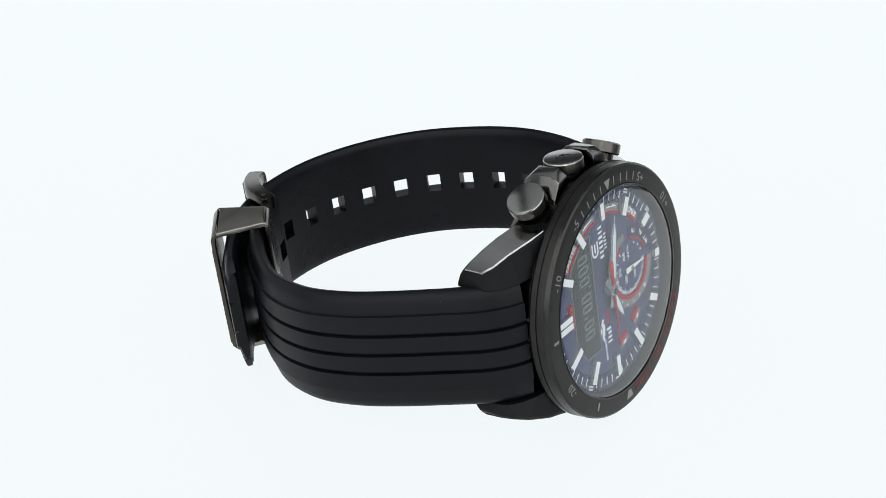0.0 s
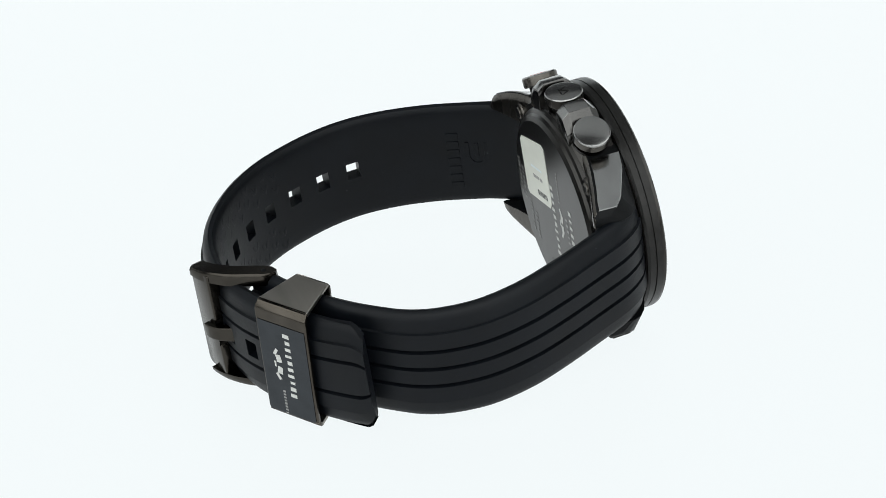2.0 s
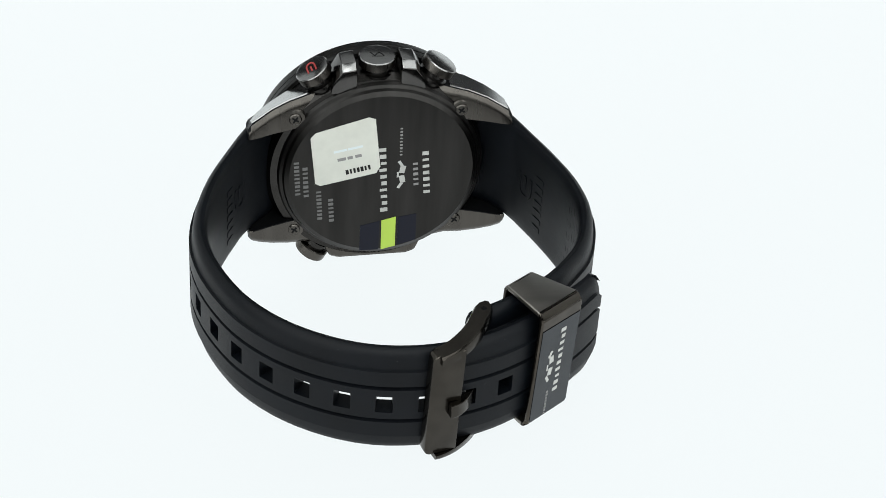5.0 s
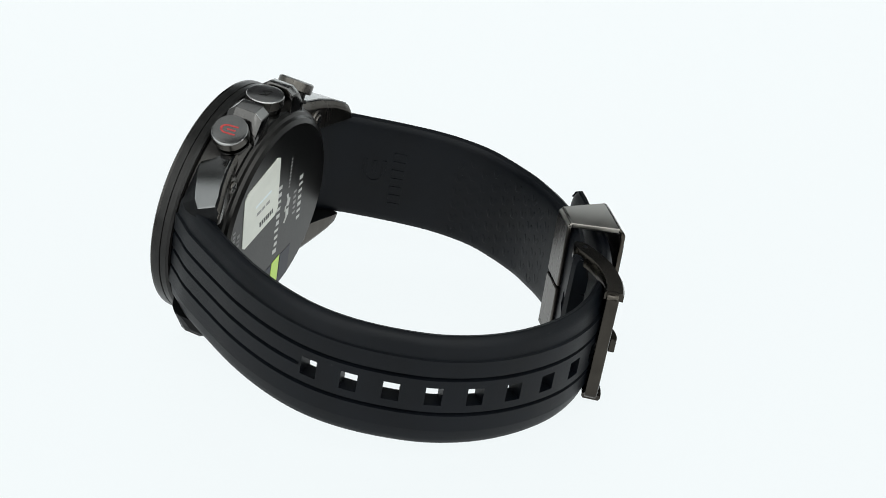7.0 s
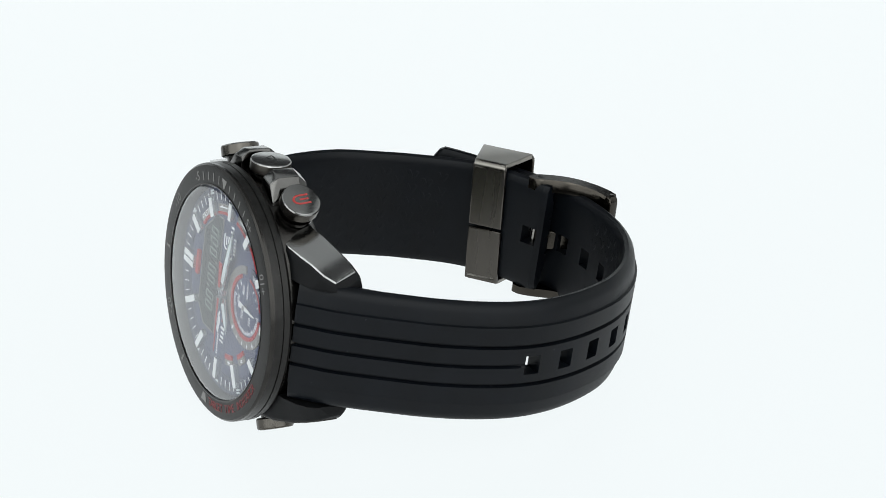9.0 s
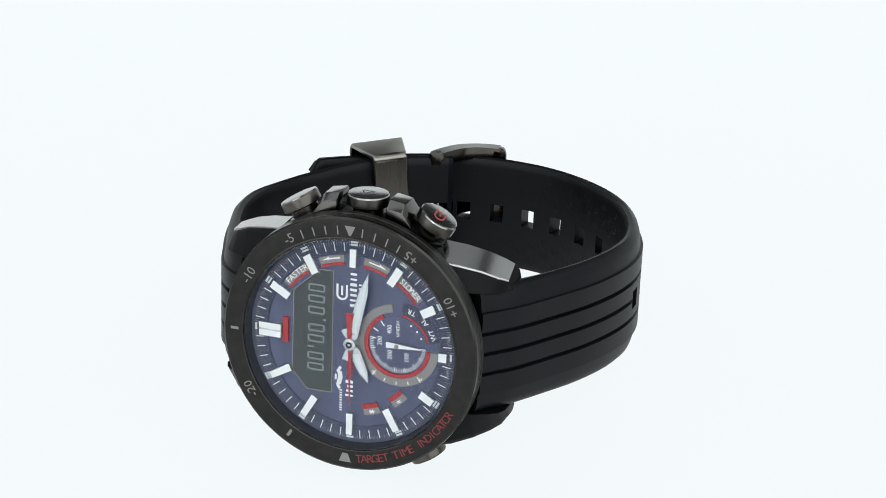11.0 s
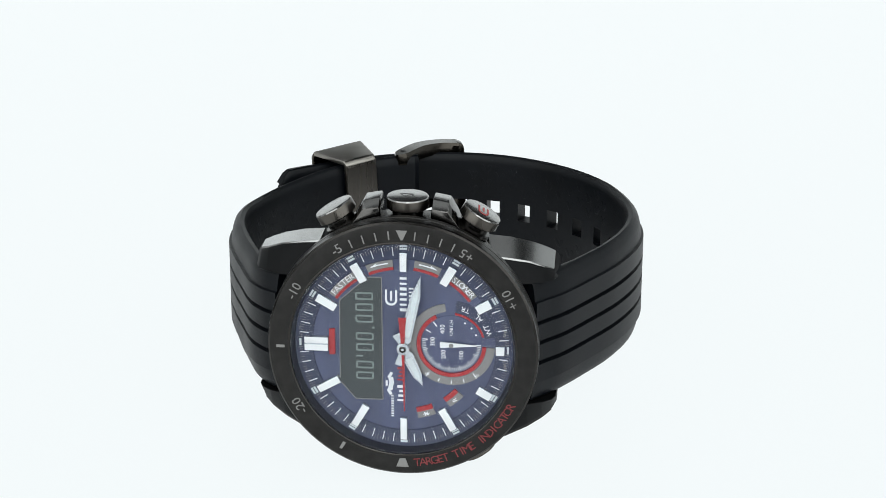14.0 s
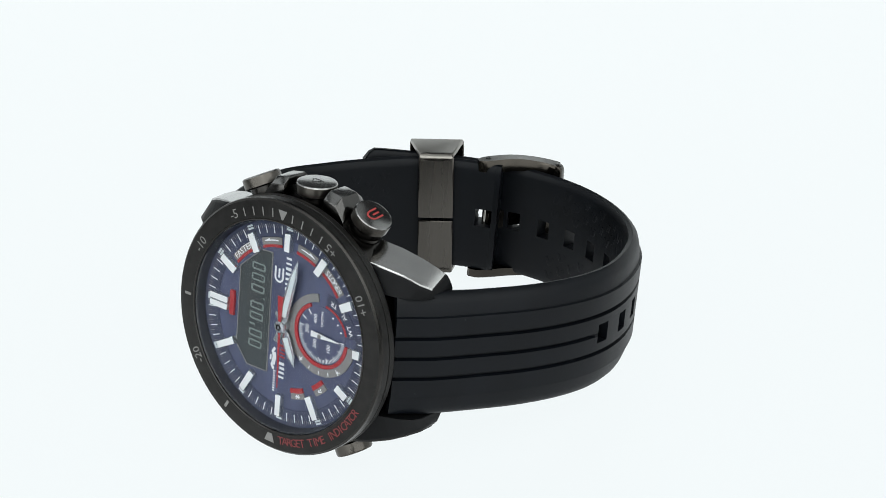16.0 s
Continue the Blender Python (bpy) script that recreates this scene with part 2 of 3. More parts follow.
def strap(name, points, side, holes, hole_half, mid_end, tip, label, sag):
    """A rubber strap swept along its outer curve. side: +1 if outwards lies to the right of the way. Grooves run along it and
    rectangular holes go through it; the middle groove ends at mid_end."""
    path = smooth_path(points)
    total = path[1][-1]
    stations = set(np.linspace(0, total, int(total / 1.1)).round(3))
    for h in holes:
        stations = {s for s in stations if abs(s - h) > hole_half + 0.4 or abs(s - h) < hole_half - 0.4}
        stations |= {round(h - hole_half, 3), round(h + hole_half, 3)}
    stations = sorted(stations)
    cols = [q * k for k in SECTION for q in (1, -1)]
    for g in GROOVES:
        cols += [g - 0.40, g - 0.16, g + 0.16, g + 0.40]
    cols = sorted(cols + [-1.75, 1.75])
    bm = bmesh.new()
    outer, inner = [], []
    for s in stations:
        p, t = on_path(path, s)
        n = Vector((t.y, -t.x)) * side
        left = total - s
        w = 1.021
        if tip and left < 2.4:
            w = 1.021 - 0.22 * ((2.4 - left) / 2.4) ** 2
        th = THICK + 1.5 * max(0, 1 - s / 14)
        if tip and left < 12:
            th -= 0.9 * (1 - left / 12)
        if not tip and left < 0.9:
            th *= 0.8 + 0.2 * left / 0.9
            w -= 0.02 * (0.9 - left)
        if tip and left < 1.5:
            th *= 0.8 + 0.2 * left / 1.5
        ro, ri = [], []
        for z in cols:
            o, i = SECTION.get(abs(z), (0, 0))
            o, i = -o, i - th
            for g in GROOVES:
                if abs(z - g) < 0.2 and (g or s < mid_end):
                    o = -0.7 * min(1.0, (1.0 if g else (mid_end - s) / 1.5))
            q = p + n * o
            ro.append(bm.verts.new((q.x, q.y, z * w)))
            q = p + n * i
            ri.append(bm.verts.new((q.x, q.y, z * w)))
        outer.append(ro), inner.append(ri)
    lo, hi = cols.index(-1.75), cols.index(1.75)
    m = len(cols) - 1

    def is_hole(k, c):
        if not 0 <= k < len(stations) - 1:
            return False
        mid = (stations[k] + stations[k + 1]) / 2
        return lo <= c < hi and any(abs(mid - h) < hole_half for h in holes)
    for k in range(len(stations) - 1):
        for c in range(m):
            if is_hole(k, c):
                for (k2, c2), (a, b) in (((k - 1, c), ((k, c), (k, c + 1))), ((k + 1, c), ((k + 1, c), (k + 1, c + 1))),
                                         ((k, c - 1), ((k, c), (k + 1, c))), ((k, c + 1), ((k, c + 1), (k + 1, c + 1)))):
                    if not is_hole(k2, c2):
                        bm.faces.new((outer[a[0]][a[1]], outer[b[0]][b[1]], inner[b[0]][b[1]], inner[a[0]][a[1]]))
                continue
            bm.faces.new((outer[k][c], outer[k][c + 1], outer[k + 1][c + 1], outer[k + 1][c]))
            bm.faces.new((inner[k][c], inner[k + 1][c], inner[k + 1][c + 1], inner[k][c + 1]))
        for c in (0, m):
            bm.faces.new((outer[k][c], outer[k + 1][c], inner[k + 1][c], inner[k][c]))
    for k in (0, len(stations) - 1):
        for c in range(m):
            bm.faces.new((outer[k][c], outer[k][c + 1], inner[k][c + 1], inner[k][c]))
    for v in bm.verts:
        v.co.z -= sag(v.co.y)
    return part(name, bm, RUBBER, watch, label, sharp=30), path


def nearest(path, x, y):
    pts, ss = path
    return float(ss[np.argmin((pts[:, 0] - x) ** 2 + (pts[:, 1] - y) ** 2)])


_first = nearest(smooth_path(LONG), 39.3, 39.9)
HOLES = [_first + 7.45 * i for i in range(11)]
long_strap, long_path = strap("long_strap", LONG, 1, HOLES, 1.5, _first - 1.5, True, "black rubber strap half with adjustment holes", long_sag)
_slot = nearest(smooth_path(SHORT), -9.2, 70.9)
short_strap, short_path = strap("short_strap", SHORT, -1, [_slot], 1.6, 900, False, "black ribbed rubber strap half", short_sag)


def frame_at(path, s, side, lift, sag):
    """Matrix whose x runs along the strap, y outwards and z up, at arc length s."""
    p, t = on_path(path, s)
    n = Vector((t.y, -t.x)) * side
    p = p + n * lift
    return Matrix(((t.x, n.x, 0, p.x), (t.y, n.y, 0, p.y), (0, 0, 1, -sag(p.y)), (0, 0, 0, 1)))


# ---- keeper loop
def keeper():
    """Metal loop over both straps: broad outer plate, sides that narrow inwards, an inner plate in two leaves."""
    u = Vector((-0.8, -0.6, 0))
    v = Vector((-0.6, 0.8, 0))
    c = (Vector((-17.7, 74.0, 0)) + Vector((-26.4, 67.5, 0))) / 2 + v * 1.1 + Vector((0.45, -0.3, -0.4))
    m = Matrix(((u.x, v.x, 0, c.x), (u.y, v.y, 0, c.y), (0, 0, 1, c.z), (0, 0, 0, 1))) @ Matrix.Rotation(radians(3.8), 4, "Y")
    top = 12.9
    bm = bmesh.new()
    # outer plate
    add(bm, prism([(-5.45, -10.7), (-5.0, -11.2), (5.0, -11.2), (5.45, -10.7), (5.45, 11.6), (-5.45, 11.6)], -0.9, 0.0, "y", 0.28))
    ob = part("keeper_loop", bm, DARK_SATIN, watch, "gunmetal strap keeper loop", m)
    for s in (1, -1):
        q = bmesh.new()
        a = [(-5.45, 0.0, 11.6), (5.45, 0.0, 11.6), (5.35, -1.2, top), (-5.35, -1.2, top), (3.4, -10.2, top), (-3.4, -10.2, top), (3.3, -10.9, top - 0.7), (-3.3, -10.9, top - 0.7)]
        short = 0.4 if s < 0 else 0.0
        outs = [q.verts.new((x, y, (z - short) * s)) for x, y, z in a]
        ins = [q.verts.new((x, y, (z - short - 1.0) * s)) for x, y, z in a]
        ins[0].co.y -= 0.9
        ins[1].co.y -= 0.9
        for l in (outs, ins):
            q.faces.new((l[0], l[1], l[2], l[3])), q.faces.new((l[3], l[2], l[4], l[5])), q.faces.new((l[5], l[4], l[6], l[7]))
        for i, j in ((0, 1), (1, 2), (2, 4), (4, 6), (6, 7), (7, 5), (5, 3), (3, 0)):
            q.faces.new((outs[i], outs[j], ins[j], ins[i]))
        bmesh.ops.bevel(q, geom=q.edges[:], offset=0.32, segments=3, profile=0.5, affect="EDGES", clamp_overlap=True)
        plate = part("side_plate", q, BRUSHED, ob, "", m)
        plate.data.materials.append(DARK_SATIN)
        for face in plate.data.polygons:
            face.material_index = 1 if (m.inverted() @ (face.center / MM)).y > -1.3 else 0
    for z0, z1 in ((-12.2, -1.1), (-0.6, 12.2)):
        part("inner_leaf", prism([(-3.5, z0), (3.5, z0), (3.5, z1), (-3.5, z1)], -10.9, -10.1, "y", 0.3), SATIN, ob, "", m)
    return ob, m


keeper_loop, keeper_at = keeper()


# ---- buckle
def buckle():
    """Pin buckle: outer crossbar, two curved arms down to the pivot, and the tongue through a strap hole."""
    d = Vector((-6.3, -1.7, 0)).normalized()
    n = Vector((d.y, -d.x, 0))
    drop = Matrix.Translation((-1.4, -1.4, -1.6))
    c = Vector((0.8, 81.6, 0.0))
    m = drop @ Matrix(((d.x, n.x, 0, c.x), (d.y, n.y, 0, c.y), (0, 0, 1, 0), (0, 0, 0, 1))) @ Matrix.Rotation(radians(2.0), 4, "Y")
    bm = prism([(-2.9, -8.4), (-2.6, -9.2), (-1.9, -9.6), (3.4, -9.6), (3.4, -3.0), (2.8, -2.0), (2.8, 2.0), (3.4, 3.0), (3.4, 12.9), (-1.9, 12.9), (-2.6, 12.5), (-2.9, 11.7)], -2.4, 0.0, "y", 0.75, 3)
    ob = part("buckle", bm, BUCKLE_METAL, watch, "gunmetal pin buckle, fastened", m)
    # arms: curve from the bar to the pivot, seen from above
    line = smooth_path([(2.3, 80.9), (0.8, 80.4), (-1.6, 78.9), (-4.5, 76.0), (-6.5, 72.6), (-8.5, 68.8)])
    for s in (1, -1):
        q = bmesh.new()
        rows = []
        for k in range(19):
            f = k / 18
            p, t = on_path(line, f * line[1][-1])
            o = Vector((t.y, -t.x))
            w = 1.75 - 0.1 * f
            if f > 0.86:
                w *= math.sqrt(max(0.06, 1 - ((f - 0.86) / 0.14) ** 2))
            zt = (12.9 if s > 0 else 12.3) + 0.8 * math.sin(f * 2.4)
            rows.append([q.verts.new((*(p + o * a)[:], s * z)) for a, z in ((w, zt - 0.5), (w * 0.8, zt), (-w * 0.8, zt), (-w, zt - 0.5), (-w, 11.25), (w, 11.25))])
        for a, b in zip(rows, rows[1:]):
            for i in range(6):
                q.faces.new((a[i], a[(i + 1) % 6], b[(i + 1) % 6], b[i]))
        q.faces.new(rows[0]), q.faces.new(rows[-1][::-1])
        bmesh.ops.bevel(q, geom=[e for e in q.edges if e.calc_face_angle(0) > 0.6], offset=0.15, segments=2, profile=0.5, affect="EDGES", clamp_overlap=True)
        part("arm", q, BUCKLE_METAL, ob, "", drop @ Matrix.Translation((0, 0, 0 if s > 0 else 1.7)), sharp=35)
        pin = lathe([(0, -0.3), (0.5, -0.3), (0.5, 0.06), (0, 0.06)], 20)
        part("pivot_hole", pin, RESIN, ob, "dark pin hole", drop @ Matrix.Translation((-7.6, 70.9, 13.58 if s > 0 else -11.28)) @ Matrix.Rotation(radians(90 * s), 4, "X"))
    rod = lathe([(0, -9.9), (0.55, -9.9), (0.55, 12.4), (0, 12.4)], 20)
    part("pivot_bar", rod, POLISHED, ob, "", drop @ Matrix.Translation((-7.4, 71.2, 0)) @ Matrix.Rotation(radians(90), 4, "X"))
    # tongue
    tongue = smooth_path([(-7.6, 71.6), (-6.2, 74.7), (-4.7, 77.7), (-3.2, 80.1), (-1.6, 81.5), (-0.2, 82.0)])
    q = bmesh.new()
    rows = []
    for k in range(22):
        f = k / 21
        p, t = on_path(tongue, f * tongue[1][-1])
        o = Vector((t.y, -t.x))
        w = 1.9 if f < 0.3 else 1.6 - 0.2 * f
        e = 0.6 + 0.75 * max(0, 1 - f / 0.2)
        rows.append([q.verts.new((*(p + o * a)[:], z)) for a, z in ((-e, w), (e, w), (e, -w), (-e, -w))])
    for a, b in zip(rows, rows[1:]):
        for i in range(4):
            q.faces.new((a[i], a[(i + 1) % 4], b[(i + 1) % 4], b[i]))
    q.faces.new(rows[0]), q.faces.new(rows[-1][::-1])
    bmesh.ops.bevel(q, geom=q.edges[:], offset=0.18, segments=2, profile=0.5, affect="EDGES", clamp_overlap=True)
    part("tongue", q, BUCKLE_METAL, ob, "", drop @ Matrix.Translation((0, 0, 0.4)))
    return ob


buckle()


# ---- case
def case():
    body = lathe([(21.9, 1.2), (22.1, 2.4), (21.9, 7.6), (21.0, 9.0), (17, 9.0), (17, 1.2)], 128, close=True)
    ob = part("case_body", body, BLACK_METAL, watch, "black plated steel case band", CASE)
    # lugs
    for sx in (1, -1):
        for sz in (1, -1):
            q = bmesh.new()
            rows = []
            # how far the facet falls towards the dial
            fall = (1.8 if sx > 0 else 0.2) if sz > 0 else 0.0
            for x, zt, yf, yb, yl in ((12.0, 18.6, 2.0, 8.4, 1.6), (14.8, 17.75, 2.4, 8.8, 1.6), (18.0, 17.2, 3.4, 9.7, 1.8), (21.5, 16.1, 5.2, 10.8, 2.4),
                                      (24.0, 14.9, 6.6, 11.8, 3.6), (25.6, 14.0, 8.3, 12.3, 5.0), (26.3, 13.1, 9.8, 12.3, 6.6)):
                zb = 11.0
                rows.append([q.verts.new((sx * x, y, sz * z)) for y, z in ((yb + 0.1, zb), (yb, zt - 1.6), (yb - 0.2, zt - 1.0), (yb - 0.85, zt - 0.1), (yf - 0.55, zt - 0.1 - fall), (yf - 0.95, zt - 0.6 - fall), (yl, zb))])
            for a, b in zip(rows, rows[1:]):
                for i in range(7):
                    q.faces.new((a[i], a[(i + 1) % 7], b[(i + 1) % 7], b[i]))
            q.faces.new(rows[0]), q.faces.new(rows[-1][::-1])
            bmesh.ops.bevel(q, geom=q.edges[:], offset=0.12, segments=1, affect="EDGES", clamp_overlap=True)
            seat = CASE @ Matrix.Translation((-0.7 if sx > 0 else 0, 0, 0))
            lug = part("lug", q, RESIN, watch, "black lug with a polished gunmetal top facet", seat, sharp=25)
            lug.data.materials.append(SATIN)
            for f in lug.data.polygons:
                f.material_index = 1 if f.normal.y > 0.7 else 0
            # polished facet, a thin inlay on top
            f = bmesh.new()
            up, dn = [], []
            for x, zt, yf, yb in ((14.4, 17.87, 2.45, 8.4), (15.2, 17.68, 2.65, 8.65), (18.0, 17.2, 3.5, 9.4), (21.5, 16.1, 5.3, 10.5), (24.0, 14.9, 6.7, 11.5), (25.5, 14.1, 8.3, 11.9)):
                ys = ((yf - 0.74, zt - 0.2 - fall), (yf - 0.7, zt - 0.05 - fall), (yf - 0.6, zt + 0.08 - fall), (yb - 0.95, zt + 0.08), (yb - 0.85, zt - 0.12))
                up.append([f.verts.new((sx * x, y, sz * z)) for y, z in ys])
                dn.append([f.verts.new((sx * x, y, sz * (z - 0.35))) for y, z in ys])
            for a, b, c, d in zip(up, up[1:], dn, dn[1:]):
                for k in range(4):
                    f.faces.new((a[k], a[k + 1], b[k + 1], b[k])), f.faces.new((c[k], d[k], d[k + 1], c[k + 1]))
                f.faces.new((a[0], b[0], d[0], c[0])), f.faces.new((a[4], c[4], d[4], b[4]))
            for u, d in ((up[0], dn[0]), (up[-1], dn[-1])):
                f.faces.new(u + d[::-1])
            # lower facets get a darker metal, which paints in the shade underneath
            part("facet", f, FACET if sz > 0 else BLACK_METAL, lug, "polished gunmetal facet" if sz > 0 else "gunmetal facet, darkened as in shade", seat, sharp=16)
    # bezel, with a waist line round its edge
    bez = lathe([(19.2, -2.4), (19.4, -2.6), (22.0, -2.53), (22.6, -2.43), (22.92, -2.15), (23.0, -1.7), (23.0, -0.35), (22.8, -0.25), (22.8, -0.1), (23.0, 0.0), (23.0, 1.0), (22.7, 1.5), (20.0, 1.5), (19.2, 1.4)], 160, close=True)
    rim = part("bezel", bez, BEZEL_BLACK, watch, "round matt black steel bezel with grey and red markings", CASE)
    rim.data.materials.append(BLACK_METAL)
    for f in rim.data.polygons:
        if math.hypot(f.center.x, f.center.z + 0.5 * MM) > 22.5 * MM and f.center.y < -1.8 * MM:
            f.material_index = 1
    part("inner_rim", lathe([(19.16, -2.6), (19.3, -2.69), (19.5, -2.65), (19.5, -2.4), (19.16, -2.3)], 128, close=True), BLACK_METAL, rim, "thin dark polished rim", CASE)
    return ob, rim


case_body, bezel = case()


def button(name, deg, radius, top, parent_label, metal=None):
    """A round push-piece standing out of the case at deg; returns it and its matrix (y outwards)."""
    m = CASE @ Matrix.Translation((0, 5.9, 0)) @ Matrix.Rotation(radians(90 - deg), 4, "Y") @ Matrix.Rotation(radians(90), 4, "X")
    cap = lathe([(0, top), (radius - 0.5, top), (radius - 0.16, top - 0.1), (radius - 0.03, top - 0.3), (radius, top - 0.5), (radius, top - 1.95), (radius - 0.25, top - 2.15), (radius - 0.9, top - 2.2), (0, top - 2.2)], 64)
    ob = part(name, cap, metal or BUTTON, watch, parent_label, m)
    # side faces take a darker metal: shade painted by face direction, against lamp glints
    ob.data.materials.append(SATIN)
    axis = (m.to_3x3() @ Vector((0, 1, 0))).normalized()
    for f in ob.data.polygons:
        f.material_index = 1 if f.normal.dot(axis) < 0.4 else 0
    stem = lathe([(radius - 0.95, top - 2.1), (radius - 0.95, top - 3.3), (radius - 0.35, top - 3.35), (radius - 0.3, top - 3.9), (radius - 0.8, top - 4.0), (radius - 0.8, 19.5), (0, 19.5), (0, top - 2.1)], 48)
    part("stem", stem, BLACK_METAL, ob, "", m)
    return ob, m


start_button, start_at = button("push_button", 60.5, 3.45, 26.0, "gunmetal push button with a small red emblem")
split_button, split_at = button("push_button", 119.5, 3.45, 26.0, "plain gunmetal push button")
# the underside button is given a darker metal in place of shade
light_button, light_at = button("push_button", 300, 3.3, 25.2, "gunmetal push button under the case, darkened as in shade", DARK_SATIN)
crown, crown_at = button("crown", 90, 3.6, 24.9, "gunmetal crown button with an engraved mark")

for sx in (1, -1):
    g = bmesh.new()
    poly = [(9.3, 18.5), (9.0, 21.2), (7.2, 24.4), (4.5, 24.9), (4.3, 23.8), (4.3, 18.5)]
    rows = []
    for y, k in ((2.4, 0.80), (3.9, 1.0), (7.9, 1.0), (9.4, 0.80)):
        rows.append([g.verts.new((sx * x, y, 18.5 + (z - 18.5) * k)) for x, z in poly])
    for a, b in zip(rows, rows[1:]):
        for i in range(len(poly)):
            g.faces.new((a[i], a[(i + 1) % 6], b[(i + 1) % 6], b[i]))
    g.faces.new(rows[0]), g.faces.new(rows[-1][::-1])
    bmesh.ops.bevel(g, geom=g.edges[:], offset=0.15, segments=2, profile=0.5, affect="EDGES", clamp_overlap=True)
    guard = part("crown_guard", g, GUARD, watch, "faceted dark gunmetal crown guard, top light painted on", CASE, sharp=25)
    # upward faces take the lighter button metal, painting in the light from above
    guard.data.materials.append(BUTTON)
    for f in guard.data.polygons:
        f.material_index = 1 if f.normal.z > 0.7 else 0

# ---- case back
back = part("case_back", lathe([(17, 9.0), (20.6, 8.9), (20.2, 9.6), (19.6, 9.9), (19.3, 10.5), (18.4, 11.0), (0, 11.0)], 128), BACK, watch, "black screwed case back with a sticker", CASE @ Matrix.Translation((-0.9, 0, 0)))

# ---- dial
for x in (16.2, -16.5):
    for z in (13.4, -13.2):
        ear = part("screw_boss", lathe([(0, 10.2), (1.9, 10.2), (2.1, 9.9), (2.2, 7.5), (0, 7.5)], 32), SATIN, watch, "", CASE @ Matrix.Translation((x, -0.6, z)))
        head = lathe([(0, 10.55), (1.05, 10.55), (1.25, 10.35), (1.25, 9.8), (0, 9.8)], 28)
        screw = part("screw", head, SATIN, ear, "gunmetal crosshead screw", CASE @ Matrix.Translation((x, -0.6, z)))
        slot = add(bar(0, 0, 1.5, 0.35, 35, 10.5, 10.58), bar(0, 0, 0.35, 1.5, 35, 10.5, 10.59))
        part("screw_slot", slot, RESIN, ear, "dark cross slot", CASE @ Matrix.Translation((x, -0.6, z)))

# side cover opposite the crown
part("side_cover", prism([(-10.0, -18.6), (-8.9, -21.2), (-7, -21.9), (7, -21.9), (8.9, -21.2), (10.0, -18.6)], 2.6, 9.0, "y", 0.7), SATIN, watch, "gunmetal side cover of the case", CASE)

dial = part("dial", lathe([(0, 0.0), (15.7, 0.0), (15.7, 0.6), (0, 0.6)], 128), DIAL, watch, "dark blue metallic dial", CASE)
minute_ring = part("minute_ring", lathe([(15.6, -0.05), (15.75, -0.22), (18.85, -0.46), (18.85, 0.6), (15.6, 0.6)], 128, close=True), DIAL_RING, watch, "navy minute ring with pale ticks", CASE)
rehaut = part("rehaut", lathe([(18.5, -0.2), (18.95, -2.2), (19.19, -2.2), (19.19, -0.2)], 128, close=True), REHAUT, watch, "near-black sloping ring round the dial", CASE)
cr = lathe([(0, -2.68), (6, -2.675), (12, -2.66), (18.3, -2.62), (18.85, -2.56), (19.13, -2.45), (19.15, -2.25)], 128)
crystal = part("crystal", cr, CRYSTAL, watch, "clear mineral crystal", CASE)
crystal.visible_shadow = False
cr = bmesh.new()
cr.from_mesh(crystal.data)
for f in cr.faces:
    if f.normal.y > 0.05:
        f.normal_flip()
cr.to_mesh(crystal.data)
cr.free()


# ---- prints and small pieces
def glyphs(text, size, spacing=1.0):
    """Outlines of a text in the built-in font as a bmesh in the x-z plane, centred, facing -y."""
    cu = bpy.data.curves.new("text", "FONT")
    cu.body, cu.size, cu.align_x, cu.align_y, cu.extrude, cu.resolution_u = text, size, "CENTER", "CENTER", 0.02, 2
    cu.space_character = spacing
    ob = new("text", cu)
    bpy.context.view_layer.update()
    me = bpy.data.meshes.new_from_object(ob)
    bm = bmesh.new()
    bm.from_mesh(me)
    bpy.data.objects.remove(ob)
    bpy.data.meshes.remove(me)
    bpy.data.curves.remove(cu)
    for v in bm.verts:
        v.co = (v.co.x, -v.co.z, v.co.y)
    return bm


def spin(deg, x=0.0, y=0.0, z=0.0):
    """Turns the x-z plane by deg from +x to +z, then moves."""
    return Matrix.Translation((x, y, z)) @ Matrix.Rotation(radians(-deg), 4, "Y")


def lettering(name, text, size, x, z, deg, y, mat, parent, label="", spacing=1.0, at=CASE):
    bm = glyphs(text, size, spacing)
    bm.transform(spin(deg, x, y, z))
    return part(name, bm, mat, parent, label, at)


def arc_lettering(name, text, size, r, a0, a1, inward, y, mat, parent, label="", centre=(0, 0)):
    """Letters set one by one along an arc, tops inwards or outwards."""
    bm = bmesh.new()
    for i, ch in enumerate(text):
        if ch == " ":
            continue
        a = a0 + (a1 - a0) * i / max(1, len(text) - 1)
        g = glyphs(ch, size)
        x, z = polar(r, a)
        g.transform(spin(a + 90 if inward else a - 90, x + centre[0], y, z + centre[1]))
        add(bm, g)
    return part(name, bm, mat, parent, label, CASE)


def arc_band(r0, r1, a0, a1, y0, y1, centre=(0, 0), segs=40):
    bm = lathe([(r0, y0), (r1, y0), (r1, y1), (r0, y1)], segs, True, a0, a1)
    bmesh.ops.translate(bm, verts=bm.verts[:], vec=(centre[0], 0, centre[1]))
    return bm


